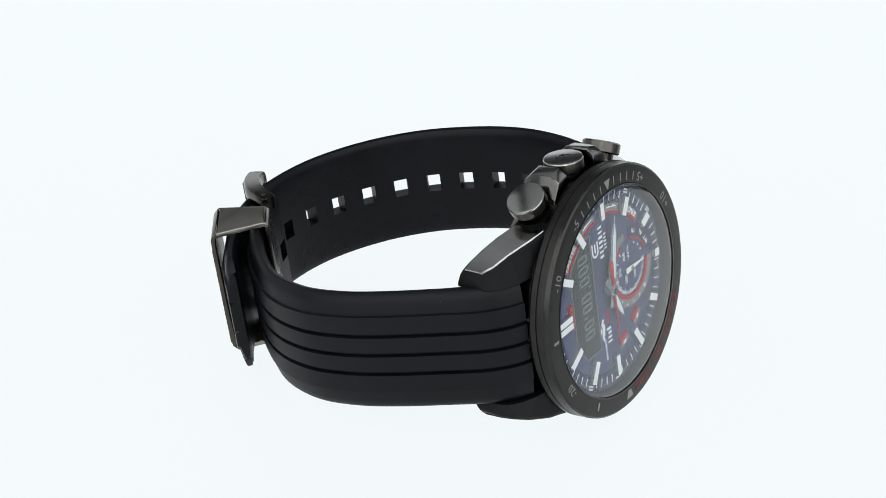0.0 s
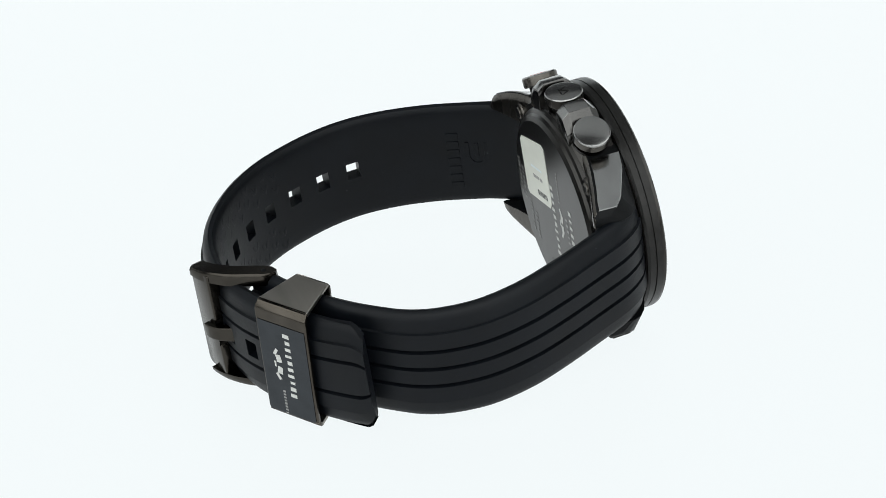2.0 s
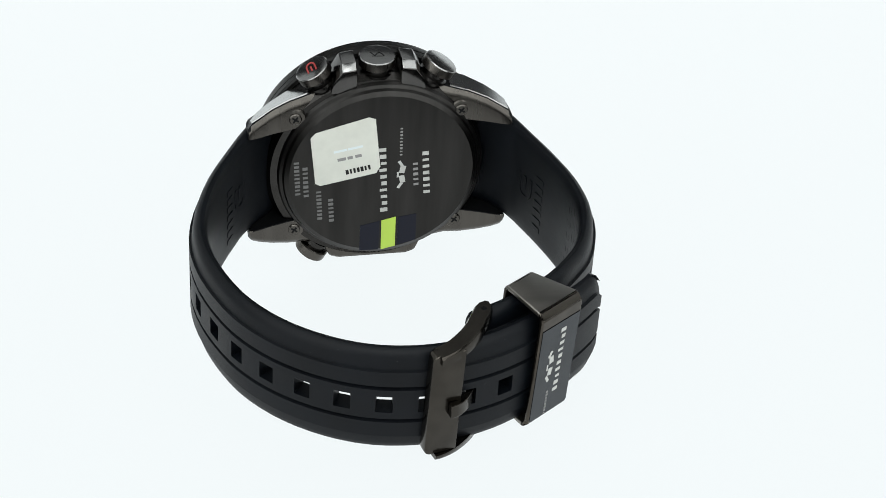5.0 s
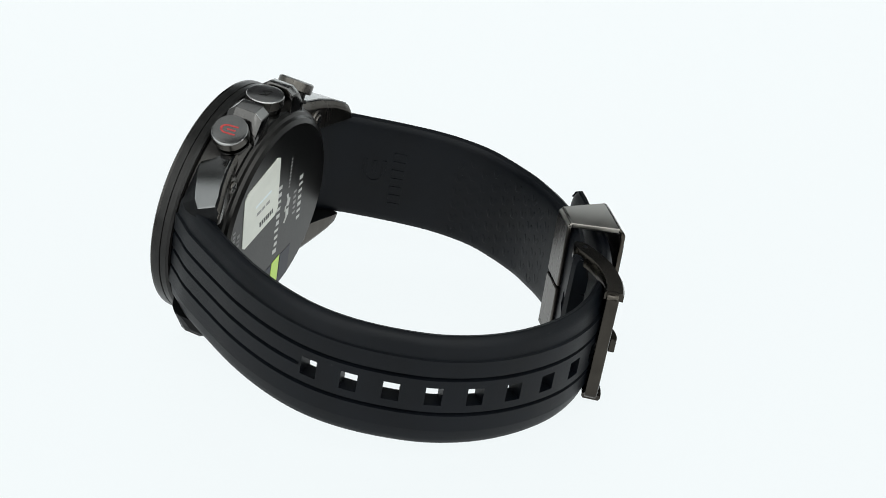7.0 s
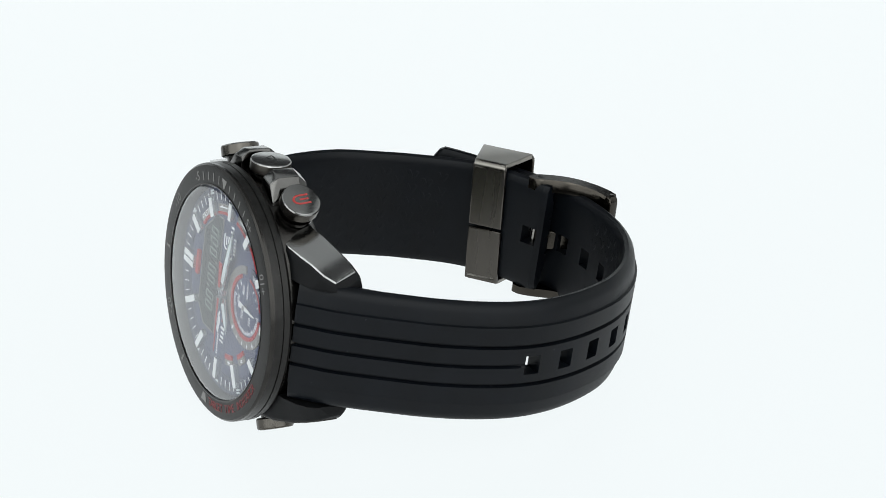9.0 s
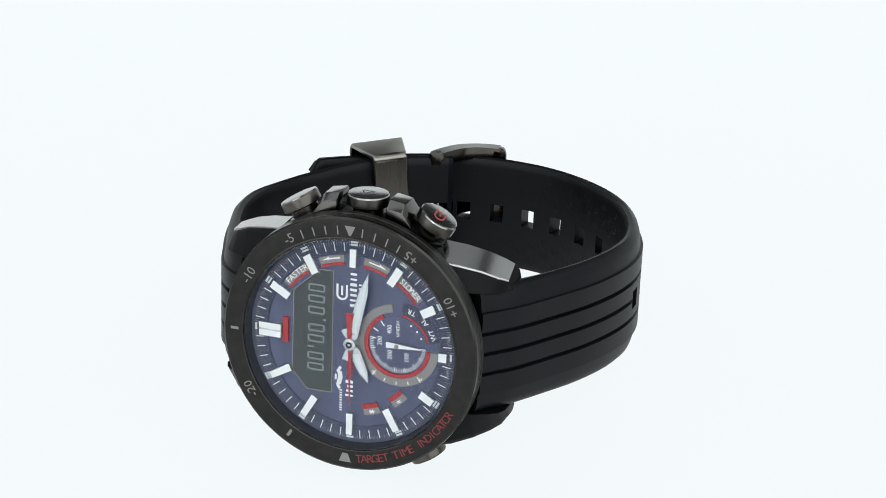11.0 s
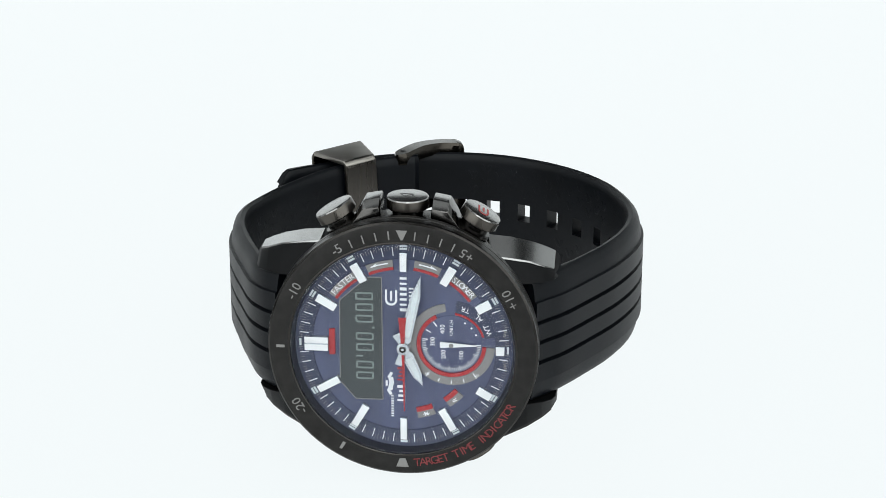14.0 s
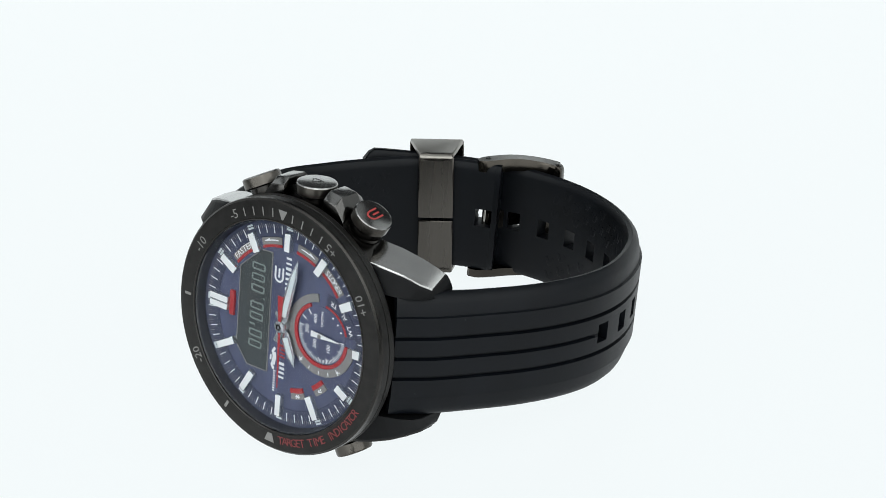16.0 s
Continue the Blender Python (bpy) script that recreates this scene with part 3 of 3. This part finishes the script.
def bars(name, count, x, z, length, height, deg, y, mat, parent, label="", gap=0.3, at=CASE, ragged=0.0, depth=0.03):
    """A row of plain bars standing for writing, its length at deg; tiny ones stay joined."""
    joined = bmesh.new()
    c, s = math.cos(radians(deg)), math.sin(radians(deg))
    w = length / count
    for i in range(count):
        d = -length / 2 + w * (i + 0.5)
        hh = height * (1 - ragged * ((i * 7) % 3) / 2)
        off = -(height - hh) / 2
        wide = w * (1 - gap) * (0.72 + 0.4 * ((i * 5 + count) % 4) / 3)
        b = bar(x + c * d - s * off, z + s * d + c * off, wide, hh, deg, y - depth, y + depth)
        if height > 0.95:
            part(name.replace("_bars", "_bar"), b, mat, parent, "", at)
        else:
            add(joined, b)
    if height <= 0.95:
        part(name, joined, mat, parent, label, at, kind="stuff")
    else:
        joined.free()


BZ = -2.60
# bezel scale
for text, a, inward in (("-5", 121.5, False), ("-10", 151, False), ("-20", 211.5, False), ("+5", 58.5, True), ("+10", 29, True)):
    x, z = polar(20.75, a)
    lettering("numeral", text, 2.3, x, z, a + 90 if inward else a - 90, BZ, BEZEL_PRINT, bezel, "grey bezel numeral")
for k in (1, 2, 3, 4):
    for a in (90 + 6.1 * k, 90 - 6.1 * k):
        x, z = polar(20.7, a)
        part("tick", bar(x, z, 1.5, 0.22, a, BZ - 0.02, BZ + 0.02), BEZEL_PRINT, bezel, "", CASE)
for a in (180, 240):
    x, z = polar(20.75, a)
    part("tick", bar(x, z, 1.4, 0.5, a, BZ - 0.02, BZ + 0.02), BEZEL_PRINT, bezel, "", CASE)
part("triangle", prism([(-0.95, 21.55), (0.95, 21.55), (0.15, 19.85), (-0.15, 19.85)], BZ - 0.03, BZ + 0.02), BEZEL_PRINT, bezel, "grey triangle mark", CASE)
part("wedge", prism([(-0.5, -19.9), (0.5, -19.9), (1.1, -21.5), (-1.1, -21.5)], BZ - 0.03, BZ + 0.02), BEZEL_PRINT, bezel, "grey wedge mark", CASE)
arc_lettering("red_lettering", "TARGET TIME INDICATOR", 2.1, 20.75, 277, 333, True, BZ, DARK_RED, bezel, "dark red bezel lettering")

# hour markers
for hour, a, r0, r1, w in ((1, 150, 13.2, 17.0, 1.75), (2, 120, 13.3, 16.9, 1.75), (3, 90, 13.6, 17.0, 1.5), (4, 60, 13.3, 16.9, 1.75), (5, 30, 14.3, 17.0, 1.9),
                           (6, 0, 15.6, 17.2, 1.9), (7, 330, 14.5, 17.3, 1.75), (8, 300, 12.9, 17.3, 1.65), (9, 270, 13.1, 17.2, 1.5), (10, 240, 12.8, 17.2, 1.65),
                           (11, 210, 12.7, 17.0, 1.65), (12, 180, 12.8, 17.0, 2.7)):
    w -= 0.2
    x, z = polar((r0 + r1) / 2, a)
    body = part("hour_marker", bar(x, z, r1 - r0, w, a, -1.05, 0.0, 0.1), SILVER, watch, "raised silver hour marker with pale lume", CASE)
    face = bmesh.new()
    for off in ((-0.68, 0.68) if hour == 12 else (0.0,)):
        ox, oz = polar(off, a + 90)
        add(face, bar(x + ox, z + oz, r1 - r0 - 0.24, (w - 0.26) / (2.15 if hour == 12 else 1), a, -1.09, -0.9))
    part("lume", face, WHITE, body, "white lume face", CASE)
    for r in ((17.55, 18.05) if hour not in (6, 9, 12) else (17.7,)):
        x, z = polar(r, a)
        part("index_block", bar(x, z, 0.34, 1.25, a, -0.46, -0.3), LUME, minute_ring, "pale blue index block", CASE)
part("twelve_backing", prism([(-12.75, -2.0), (-11.75, -2.0), (-11.75, 2.6), (-12.75, 2.6)], -0.55, 0.0, "y", 0.06), RED, dial, "red bar beside the twelve marker", CASE)

ticks = bmesh.new()
for i in range(60):
    if i % 5:
        x, z = polar(17.1, 6 * i)
        add(ticks, bar(x, z, 1.55, 0.13, 6 * i, -0.42, -0.30))
part("minute_ticks", ticks, PRINT, minute_ring, "fine white minute ticks", CASE, kind="stuff")
fine = bmesh.new()
for i in range(240):
    if i % 4:
        x, z = polar(17.65, 1.5 * i)
        add(fine, bar(x, z, 0.55 if i % 2 else 0.8, 0.07, 1.5 * i, -0.41, -0.34))
part("fine_ticks", fine, GREY_PRINT, minute_ring, "fine grey fraction ticks", CASE, kind="stuff")

# digital window
LCD_EDGE = [(-3.75, 12.2), (-3.65, -10.1), (-8.3, -10.2), (-11.0, -7.0), (-10.9, 7.8), (-6.2, 12.1)]
display = part("display", prism(LCD_EDGE, -0.12, 0.0), LCD, watch, "dark digital display with grey digits", CASE)
for (ax, az), (bx, bz) in zip(LCD_EDGE, LCD_EDGE[1:] + LCD_EDGE[:1]):
    part("display_edge", bar((ax + bx) / 2, (az + bz) / 2, math.hypot(bx - ax, bz - az), 0.14, math.degrees(math.atan2(bz - az, bx - ax)), -0.2, -0.02), GREY_PRINT, display, "", CASE)
for z in (8.7, 6.7, 4.6, 1.4, -0.6, -3.8, -5.8):
    d = bmesh.new()
    for x, dz, l, w in ((-8.08, 0, 0.28, 1.1), (-5.32, 0, 0.28, 1.1), (-6.7, 0.55, 2.5, 0.28), (-6.7, -0.55, 2.5, 0.28)):
        add(d, bar(x, z + dz, l, w, 0, -0.18, -0.1))
    part("digit", d, SEGMENT, display, "grey digit zero", CASE)
part("point", bar(-5.2, 3.05, 0.4, 0.35, 0, -0.18, -0.1), SEGMENT, display, "", CASE)
part("apostrophe", bar(-7.6, -2.2, 1.2, 0.28, 0, -0.18, -0.1), SEGMENT, display, "", CASE)

# small dial
SUB = (8.1, 0.6)
subdial = part("subdial", arc_band(0.05, 5.2, 0, 360, -0.10, 0.05, SUB, 96), DIAL, watch, "small blue dial in red and grey rings", CASE)
part("red_ring", arc_band(5.25, 5.9, 118, 357, -0.35, 0.0, SUB, 80), RED, subdial, "red ring", CASE)
part("grey_ring", arc_band(5.98, 7.4, 99, 357, -0.30, 0.0, SUB, 80), GREY_PRINT, subdial, "brushed grey ring", CASE)
part("red_arc", arc_band(5.4, 5.75, 16, 84, -0.25, 0.0, SUB, 40), RED, subdial, "thin red arc", CASE)
part("navy_arc", arc_band(5.8, 7.9, 12, 84, -0.16, 0.0, SUB, 40), DIAL_RING, subdial, "navy mode arc", CASE)
scale_ticks = bmesh.new()
for i in range(49):
    a = 170 + 190 * i / 48
    l = 0.95 if i % 6 == 0 else 0.65
    x, z = polar(5.0 - l / 2, a)
    add(scale_ticks, bar(x + SUB[0], z + SUB[1], l, 0.16 if i % 6 == 0 else 0.09, a, -0.15, -0.05))
for a, l in ((128, 1.0), (150, 1.0), (60, 0.3), (42, 0.3), (24, 0.3)):
    x, z = polar(4.55, a)
    add(scale_ticks, bar(x + SUB[0], z + SUB[1], l, 0.2 if l > 0.5 else 0.3, a, -0.15, -0.05))
part("scale_ticks", scale_ticks, PRINT, subdial, "white scale ticks", CASE, kind="stuff")
for text, x, z, size, deg in (("100", 9.8, -1.4, 1.15, 90), ("200", 6.75, -1.3, 1.15, 90), ("300", 4.9, 0.95, 1.15, 90), ("400", 6.6, 3.3, 1.15, 90), ("UNIT/H", 8.1, 3.6, 0.85, 90)):
    lettering("numeral", text, size, x, z, deg, -0.13, PRINT, subdial)
for text, a in (("TR", 70), ("AL", 47), ("WT", 25)):
    x, z = polar(6.8, a)
    lettering("mode_letters", text, 1.25, x + SUB[0], z + SUB[1], a + 90, -0.2, PRINT, subdial)
lettering("mark_letter", "F", 1.1, 4.1, -4.9, 75, -0.33, PRINT, subdial)
lettering("mark_letter", "E", 1.1, 12.4, -4.8, 100, -0.33, PRINT, subdial)
grey_ticks = bmesh.new()
for a in (234, 252, 270, 288, 306):
    x, z = polar(6.85, a)
    add(grey_ticks, bar(x + SUB[0], z + SUB[1], 1.1 if a in (234, 306) else 0.6, 0.16, a, -0.33, -0.28))
part("ring_ticks", grey_ticks, PRINT, subdial, "", CASE)
part("needle", prism([(6.2, 1.2), (6.2, 0.1), (12.4, 0.62), (12.4, 0.78)], -0.75, -0.6, "y", 0.02), WHITE, subdial, "white tapered needle", CASE)
hubcap = lathe([(0, -0.85), (0.35, -0.85), (0.4, -0.8), (0.4, -0.1), (0, -0.1)], 24)
bmesh.ops.translate(hubcap, verts=hubcap.verts[:], vec=(SUB[0], 0, SUB[1]))
part("needle_pivot", hubcap, GREY_PRINT, subdial, "", CASE)

# arc boxes round the dial
for name, text, a0, a1, inward in (("faster_box", "FASTER", 144.5, 123.5, False), ("slower_box", "SLOWER", 57.5, 37.5, False)):
    lo, hi = min(a0, a1), max(a0, a1)
    box = part(name, arc_band(14.35, 15.55, lo, hi, -0.22, 0.0), GREY_PRINT, watch, "grey arc box with white lettering", CASE)
    part("red_edge", arc_band(13.85, 14.33, lo, hi, -0.35, 0.0), RED, box, "red edge strip", CASE)
    arc_lettering("letters", text, 1.5, 14.95, a0 - 2.6, a1 + 2.6, inward, -0.25, PRINT, box, "white lettering")
for a0, a1, way in ((97, 114.5, 1), (65.5, 83, -1)):
    box = part("arrow_box", arc_band(14.3, 15.55, a0, a1, -0.22, 0.0), GREY_PRINT, watch, "grey arc box with a white arrow", CASE)
    part("red_edge", arc_band(13.8, 14.28, a0, a1, -0.35, 0.0), RED, box, "red edge strip", CASE)
    mid = (a0 + a1) / 2
    part("arrow", arc_band(14.9, 15.12, a0 + 3, a1 - 3, -0.26, -0.2), PRINT, box, "", CASE)
    tip = a1 - 2 if way > 0 else a0 + 2
    (px, pz), (qx, qz), (rx, rz) = polar(14.95, tip), polar(15.4, tip - way * 5), polar(14.9, tip - way * 5)
    part("arrow_head", prism([(px, pz), (qx, qz), (rx, rz)], -0.27, -0.2), PRINT, box, "", CASE)
for a0, a1, letter in ((280.5, 294, ""), (306, 319, "R")):
    flag = part("flag_box", arc_band(12.35, 13.5, a0, a1, -0.25, 0.0), GREY_PRINT, watch, "grey flag with a red edge", CASE)
    part("red_edge", arc_band(11.5, 12.33, a0, a1, -0.35, 0.0), RED, flag, "red edge strip", CASE)
    x, z = polar(12.95, (a0 + a1) / 2)
    if letter:
        lettering("letter", letter, 1.2, x, z, 118, -0.28, PRINT, flag)
    else:
        sign = add(add(bar(x, z, 1.1, 0.16, 15, -0.3, -0.24), bar(x, z, 0.9, 0.16, 60, -0.3, -0.24)), bar(x, z, 0.9, 0.16, -30, -0.3, -0.24))
        part("sign", sign, PRINT, flag, "", CASE)

# maker's marks as plain shapes
emblem = bmesh.new()
add(emblem, arc_band(0.68, 1.04, 180, 360, -0.06, 0.0, (-2.15, 8.2), 20))
for x, z, l in ((-3.01, 9.1, 1.8), (-2.15, 8.9, 1.7), (-1.29, 9.1, 1.8)):
    add(emblem, bar(x, z, 0.36, l, 0, -0.06, 0.0))
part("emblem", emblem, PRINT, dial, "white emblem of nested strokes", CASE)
bars("maker_bars", 7, -0.1, 9.3, 6.6, 1.15, 90, -0.03, PRINT, dial, "white bars of a printed name", 0.5)
bars("maker_bars", 5, 1.25, 9.0, 3.4, 0.8, 90, -0.03, PRINT, dial, "small white bars of a printed name", 0.5)
bars("team_bars", 4, -0.5, -8.9, 3.4, 1.35, 90, -0.03, PRINT, dial, "white bars of a printed name", 0.45, ragged=0.25)
bars("team_bars", 4, -0.5, -5.3, 2.8, 1.3, 90, -0.03, RED, dial, "red bars of a printed name", 0.45, ragged=0.25)
bars("small_bars", 9, -2.0, -11.3, 4.2, 0.5, 90, -0.03, PRINT, dial, "", 0.5)
crest = bmesh.new()
for x, z, l, w, d in ((-2.4, -5.6, 1.2, 0.5, 60), (-2.2, -6.6, 1.3, 0.8, 100), (-2.3, -7.7, 1.3, 0.8, 80), (-2.5, -8.7, 1.1, 0.5, 120), (-3.0, -7.1, 1.0, 0.35, 90)):
    add(crest, bar(x, z, l, w, d, -0.06, 0.0))
part("crest", crest, PRINT, dial, "white crest of plain strokes", CASE)
for z in (3.4, -2.9):
    bars("small_bars", 5, 17.2, z, 2.2, 0.4, 90 + (-12 if z > 0 else 12), -0.42, GREY_PRINT, minute_ring, "", 0.5)


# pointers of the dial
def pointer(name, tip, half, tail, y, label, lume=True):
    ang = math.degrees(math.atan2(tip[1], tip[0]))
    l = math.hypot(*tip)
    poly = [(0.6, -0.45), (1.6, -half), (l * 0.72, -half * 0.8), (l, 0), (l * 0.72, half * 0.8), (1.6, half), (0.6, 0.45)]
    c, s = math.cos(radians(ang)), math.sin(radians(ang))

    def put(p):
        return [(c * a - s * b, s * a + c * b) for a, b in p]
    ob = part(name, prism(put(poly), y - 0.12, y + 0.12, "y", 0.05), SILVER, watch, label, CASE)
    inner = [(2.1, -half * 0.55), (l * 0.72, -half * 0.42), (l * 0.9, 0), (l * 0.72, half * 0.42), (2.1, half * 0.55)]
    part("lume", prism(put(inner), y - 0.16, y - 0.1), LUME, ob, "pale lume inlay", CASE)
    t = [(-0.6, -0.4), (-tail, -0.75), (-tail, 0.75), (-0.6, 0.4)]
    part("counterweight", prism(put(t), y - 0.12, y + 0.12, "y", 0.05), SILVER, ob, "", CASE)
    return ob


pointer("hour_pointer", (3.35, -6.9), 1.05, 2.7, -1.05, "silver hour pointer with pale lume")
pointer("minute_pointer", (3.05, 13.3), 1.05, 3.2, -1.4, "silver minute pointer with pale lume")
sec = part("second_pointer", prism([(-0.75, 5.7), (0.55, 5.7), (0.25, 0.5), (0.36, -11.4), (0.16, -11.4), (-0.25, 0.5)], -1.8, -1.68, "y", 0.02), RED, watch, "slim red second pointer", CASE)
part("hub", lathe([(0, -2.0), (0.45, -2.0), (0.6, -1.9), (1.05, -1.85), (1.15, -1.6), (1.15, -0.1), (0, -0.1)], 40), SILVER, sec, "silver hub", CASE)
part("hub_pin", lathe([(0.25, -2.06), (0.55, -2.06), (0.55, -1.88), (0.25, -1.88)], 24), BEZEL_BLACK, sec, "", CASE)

# push button marks
mark = bmesh.new()
add(mark, arc_band(0.95, 1.4, 0, 180, 26.0, 26.05, (0, 0.4), 20))
for x, l in ((-1.175, 1.9), (0.0, 1.7), (1.175, 1.9)):
    add(mark, bar(x, 0.45 - l / 2, 0.45, l, 0, 26.0, 26.05))
mark.transform(Matrix.Rotation(radians(5), 4, "Y") @ Matrix.Diagonal((0.72, 1, 1.0, 1)))
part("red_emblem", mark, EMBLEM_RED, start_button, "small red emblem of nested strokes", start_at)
cut = bmesh.new()
for x, z, l, d in ((-0.9, 0, 1.5, 60), (0, 0.2, 1.5, -50), (0.9, 0.1, 1.5, 60), (0, -0.7, 2.2, 5)):
    add(cut, bar(x, z, l, 0.22, d, 24.9, 24.93))
part("engraving", cut, BLACK_METAL, crown, "dark engraved mark", crown_at)

# ---- on the case back
Y = 11.0
BACK_PRINT = CASE @ Matrix.Translation((-1.0, 0, -0.6))
st = [(13.4, 11.4), (3.0, 14.4), (1.7, 13.9), (0.4, 2.6), (1.2, 1.1), (12.3, -1.2), (13.3, -0.6), (14.4, 10.2)]
sticker = part("sticker", prism(st, Y, Y + 0.12), PAPER, back, "cream paper sticker with dark bars", BACK_PRINT)
bars("sticker_bars", 7, 4.8, 2.2, 5.2, 1.1, 169, Y + 0.13, BEZEL_BLACK, back, "dark printed bars", 0.3, at=BACK_PRINT)
bars("faint_bars", 3, 6.5, 5.2, 5.0, 0.7, 169, Y + 0.12, GREY_PRINT, back, "", 0.1, at=BACK_PRINT)
bars("faint_bars", 2, 7.0, 7.2, 6.0, 0.5, 169, Y + 0.12, LUME, back, "", 0.1, at=BACK_PRINT)
part("green_film", prism([(-3.3, -17.4), (-0.4, -18.1), (-0.3, -10.8), (-3.2, -10.1)], Y, Y + 0.08), GREEN, back, "bright yellow-green film strip", BACK_PRINT)
part("blue_film", prism([(-7.5, -16.2), (-3.7, -17.2), (-3.6, -10.2), (-7.4, -9.6)], Y, Y + 0.05), BLUE_FILM, back, "dark blue film strip", BACK_PRINT)
part("blue_film", prism([(0.1, -18.1), (4.0, -18.0), (4.0, -11.8), (0.1, -10.9)], Y, Y + 0.05), BLUE_FILM, back, "dark blue film strip", BACK_PRINT)
bars("team_bars", 10, -0.3, -0.8, 16.2, 1.45, -93, Y + 0.02, PALE_PRINT, back, "white bars of a printed name", 0.48, at=BACK_PRINT, ragged=0.25)
bars("small_bars", 9, -3.6, 8.2, 7.0, 0.5, -91, Y + 0.02, GREY_PRINT, back, "", 0.5, at=BACK_PRINT)
bars("maker_bars", 7, -8.9, 0.4, 11.0, 1.3, -94, Y + 0.02, PALE_PRINT, back, "white bars of a printed name", 0.5, at=BACK_PRINT)
bars("maker_bars", 5, -6.8, 0.2, 6.2, 1.0, -94, Y + 0.02, GREY_PRINT, back, "grey bars of a printed name", 0.5, at=BACK_PRINT)
bull = bmesh.new()
for x, z, l, w, d in ((-3.7, 2.9, 1.5, 0.6, 60), (-4.1, 1.5, 1.7, 1.1, 100), (-4.1, -0.8, 1.7, 1.1, 80), (-3.7, -2.3, 1.5, 0.6, 120), (-3.2, 0.3, 1.3, 0.4, 90)):
    add(bull, bar(x, z, l, w, d, Y, Y + 0.05))
part("crest", bull, PALE_PRINT, back, "pale crest of plain strokes", BACK_PRINT)
for x, z, l, n in ((16.9, 0.8, 8.4, 9), (15.2, -0.2, 7.6, 7), (12.4, -6.0, 7.4, 8), (10.0, -7.4, 6.0, 6)):
    bars("serial_bars", n, x, z, l, 1.0, -93, Y + 0.02, FAINT_PRINT, back, "", 0.4, at=BACK_PRINT)

# ---- on the keeper
plate = part("logo_plate", prism([(-5.1, -10.5), (-4.7, -10.9), (4.7, -10.9), (5.1, -10.5), (5.1, 9.3), (-5.1, 9.3)], 0.0, 0.12, "y", 0.03), PLATE, keeper_loop, "dark slate plate with pale printing", keeper_at)
bars("team_bars", 10, 0.9, 0.6, 14.8, 1.35, 90, 0.14, PALE_PRINT, keeper_loop, "pale bars of a printed name", 0.48, keeper_at, 0.25)
bars("small_bars", 8, -1.2, -8.2, 5.6, 0.55, 90, 0.14, GREY_PRINT, keeper_loop, "", 0.45, keeper_at)
crest = bmesh.new()
for x, z, l, w, d in ((-1.9, 3.0, 1.5, 0.6, 60), (-1.4, 1.6, 1.6, 1.1, 100), (-1.4, -1.0, 1.6, 1.1, 80), (-1.9, -2.5, 1.5, 0.6, 120), (-2.3, 0.2, 1.3, 0.35, 90)):
    add(crest, bar(x, z, l, w, d, 0.1, 0.17))
part("crest", crest, PALE_PRINT, keeper_loop, "pale crest of plain strokes", keeper_at)


# ---- relief on the inside of the strap
def inside_marks(path, side, s_from, s_to, rows, parent, sag, rise):
    bm = bmesh.new()
    s = s_from
    k = 0
    while s < s_to:
        m = frame_at(path, s, side, -THICK, sag)
        for z in rows:
            for sgn in (1, -1):
                b = bar(sgn * 0.5, z + (1.5 if k % 2 else 0), 1.9, 0.8, 62 * sgn, -rise, 0.6, 0.15)
                b.transform(m)
                add(bm, b)
        s += 3.1
        k += 1
    return part("inner_relief", bm, RUBBER, parent, "raised chevron relief", kind="stuff")


inside_marks(long_path, 1, 62, 100, (-9.0, -6.0, 4.0, 7.0), long_strap, long_sag, 0.05)
inside_marks(short_path, -1, 36, 64, (-9.0, -6.0, -3.0, 0.0, 3.0, 6.0), short_strap, short_sag, 0.055)


def raised_mark(path, side, s0, parent, sag):
    """The maker's mark moulded into the strap, as plain raised bars and strokes."""
    m = frame_at(path, s0, side, -THICK, sag)
    for i in range(7):
        part("raised_bar", bar(2.2, -7.0 + i * 1.9, 2.5, 1.15, 0, -0.16, 0.6, 0.06), RUBBER, parent, "", m)
    part("raised_stroke", arc_band(1.5, 2.3, 180, 360, -0.16, 0.6, (-2.6, -0.4), 16), RUBBER, parent, "", m)
    for x, l in ((-4.5, 3.2), (-2.6, 3.0), (-0.7, 3.2)):
        part("raised_stroke", bar(x, -0.4 + l / 2, 0.8, l, 0, -0.16, 0.6, 0.06), RUBBER, parent, "", m)


raised_mark(short_path, -1, 20.5, short_strap, short_sag)
raised_mark(long_path, 1, 17.5, long_strap, long_sag)


# ---------------------------------------------------------------- what moves
def motions():
    """The watch turns on the table about the upright axis, slows, and turns back."""
    walk(watch, [(t, Matrix.Rotation(radians(a), 4, "Z") @ LEAN) for t, a in TURN])


motions()
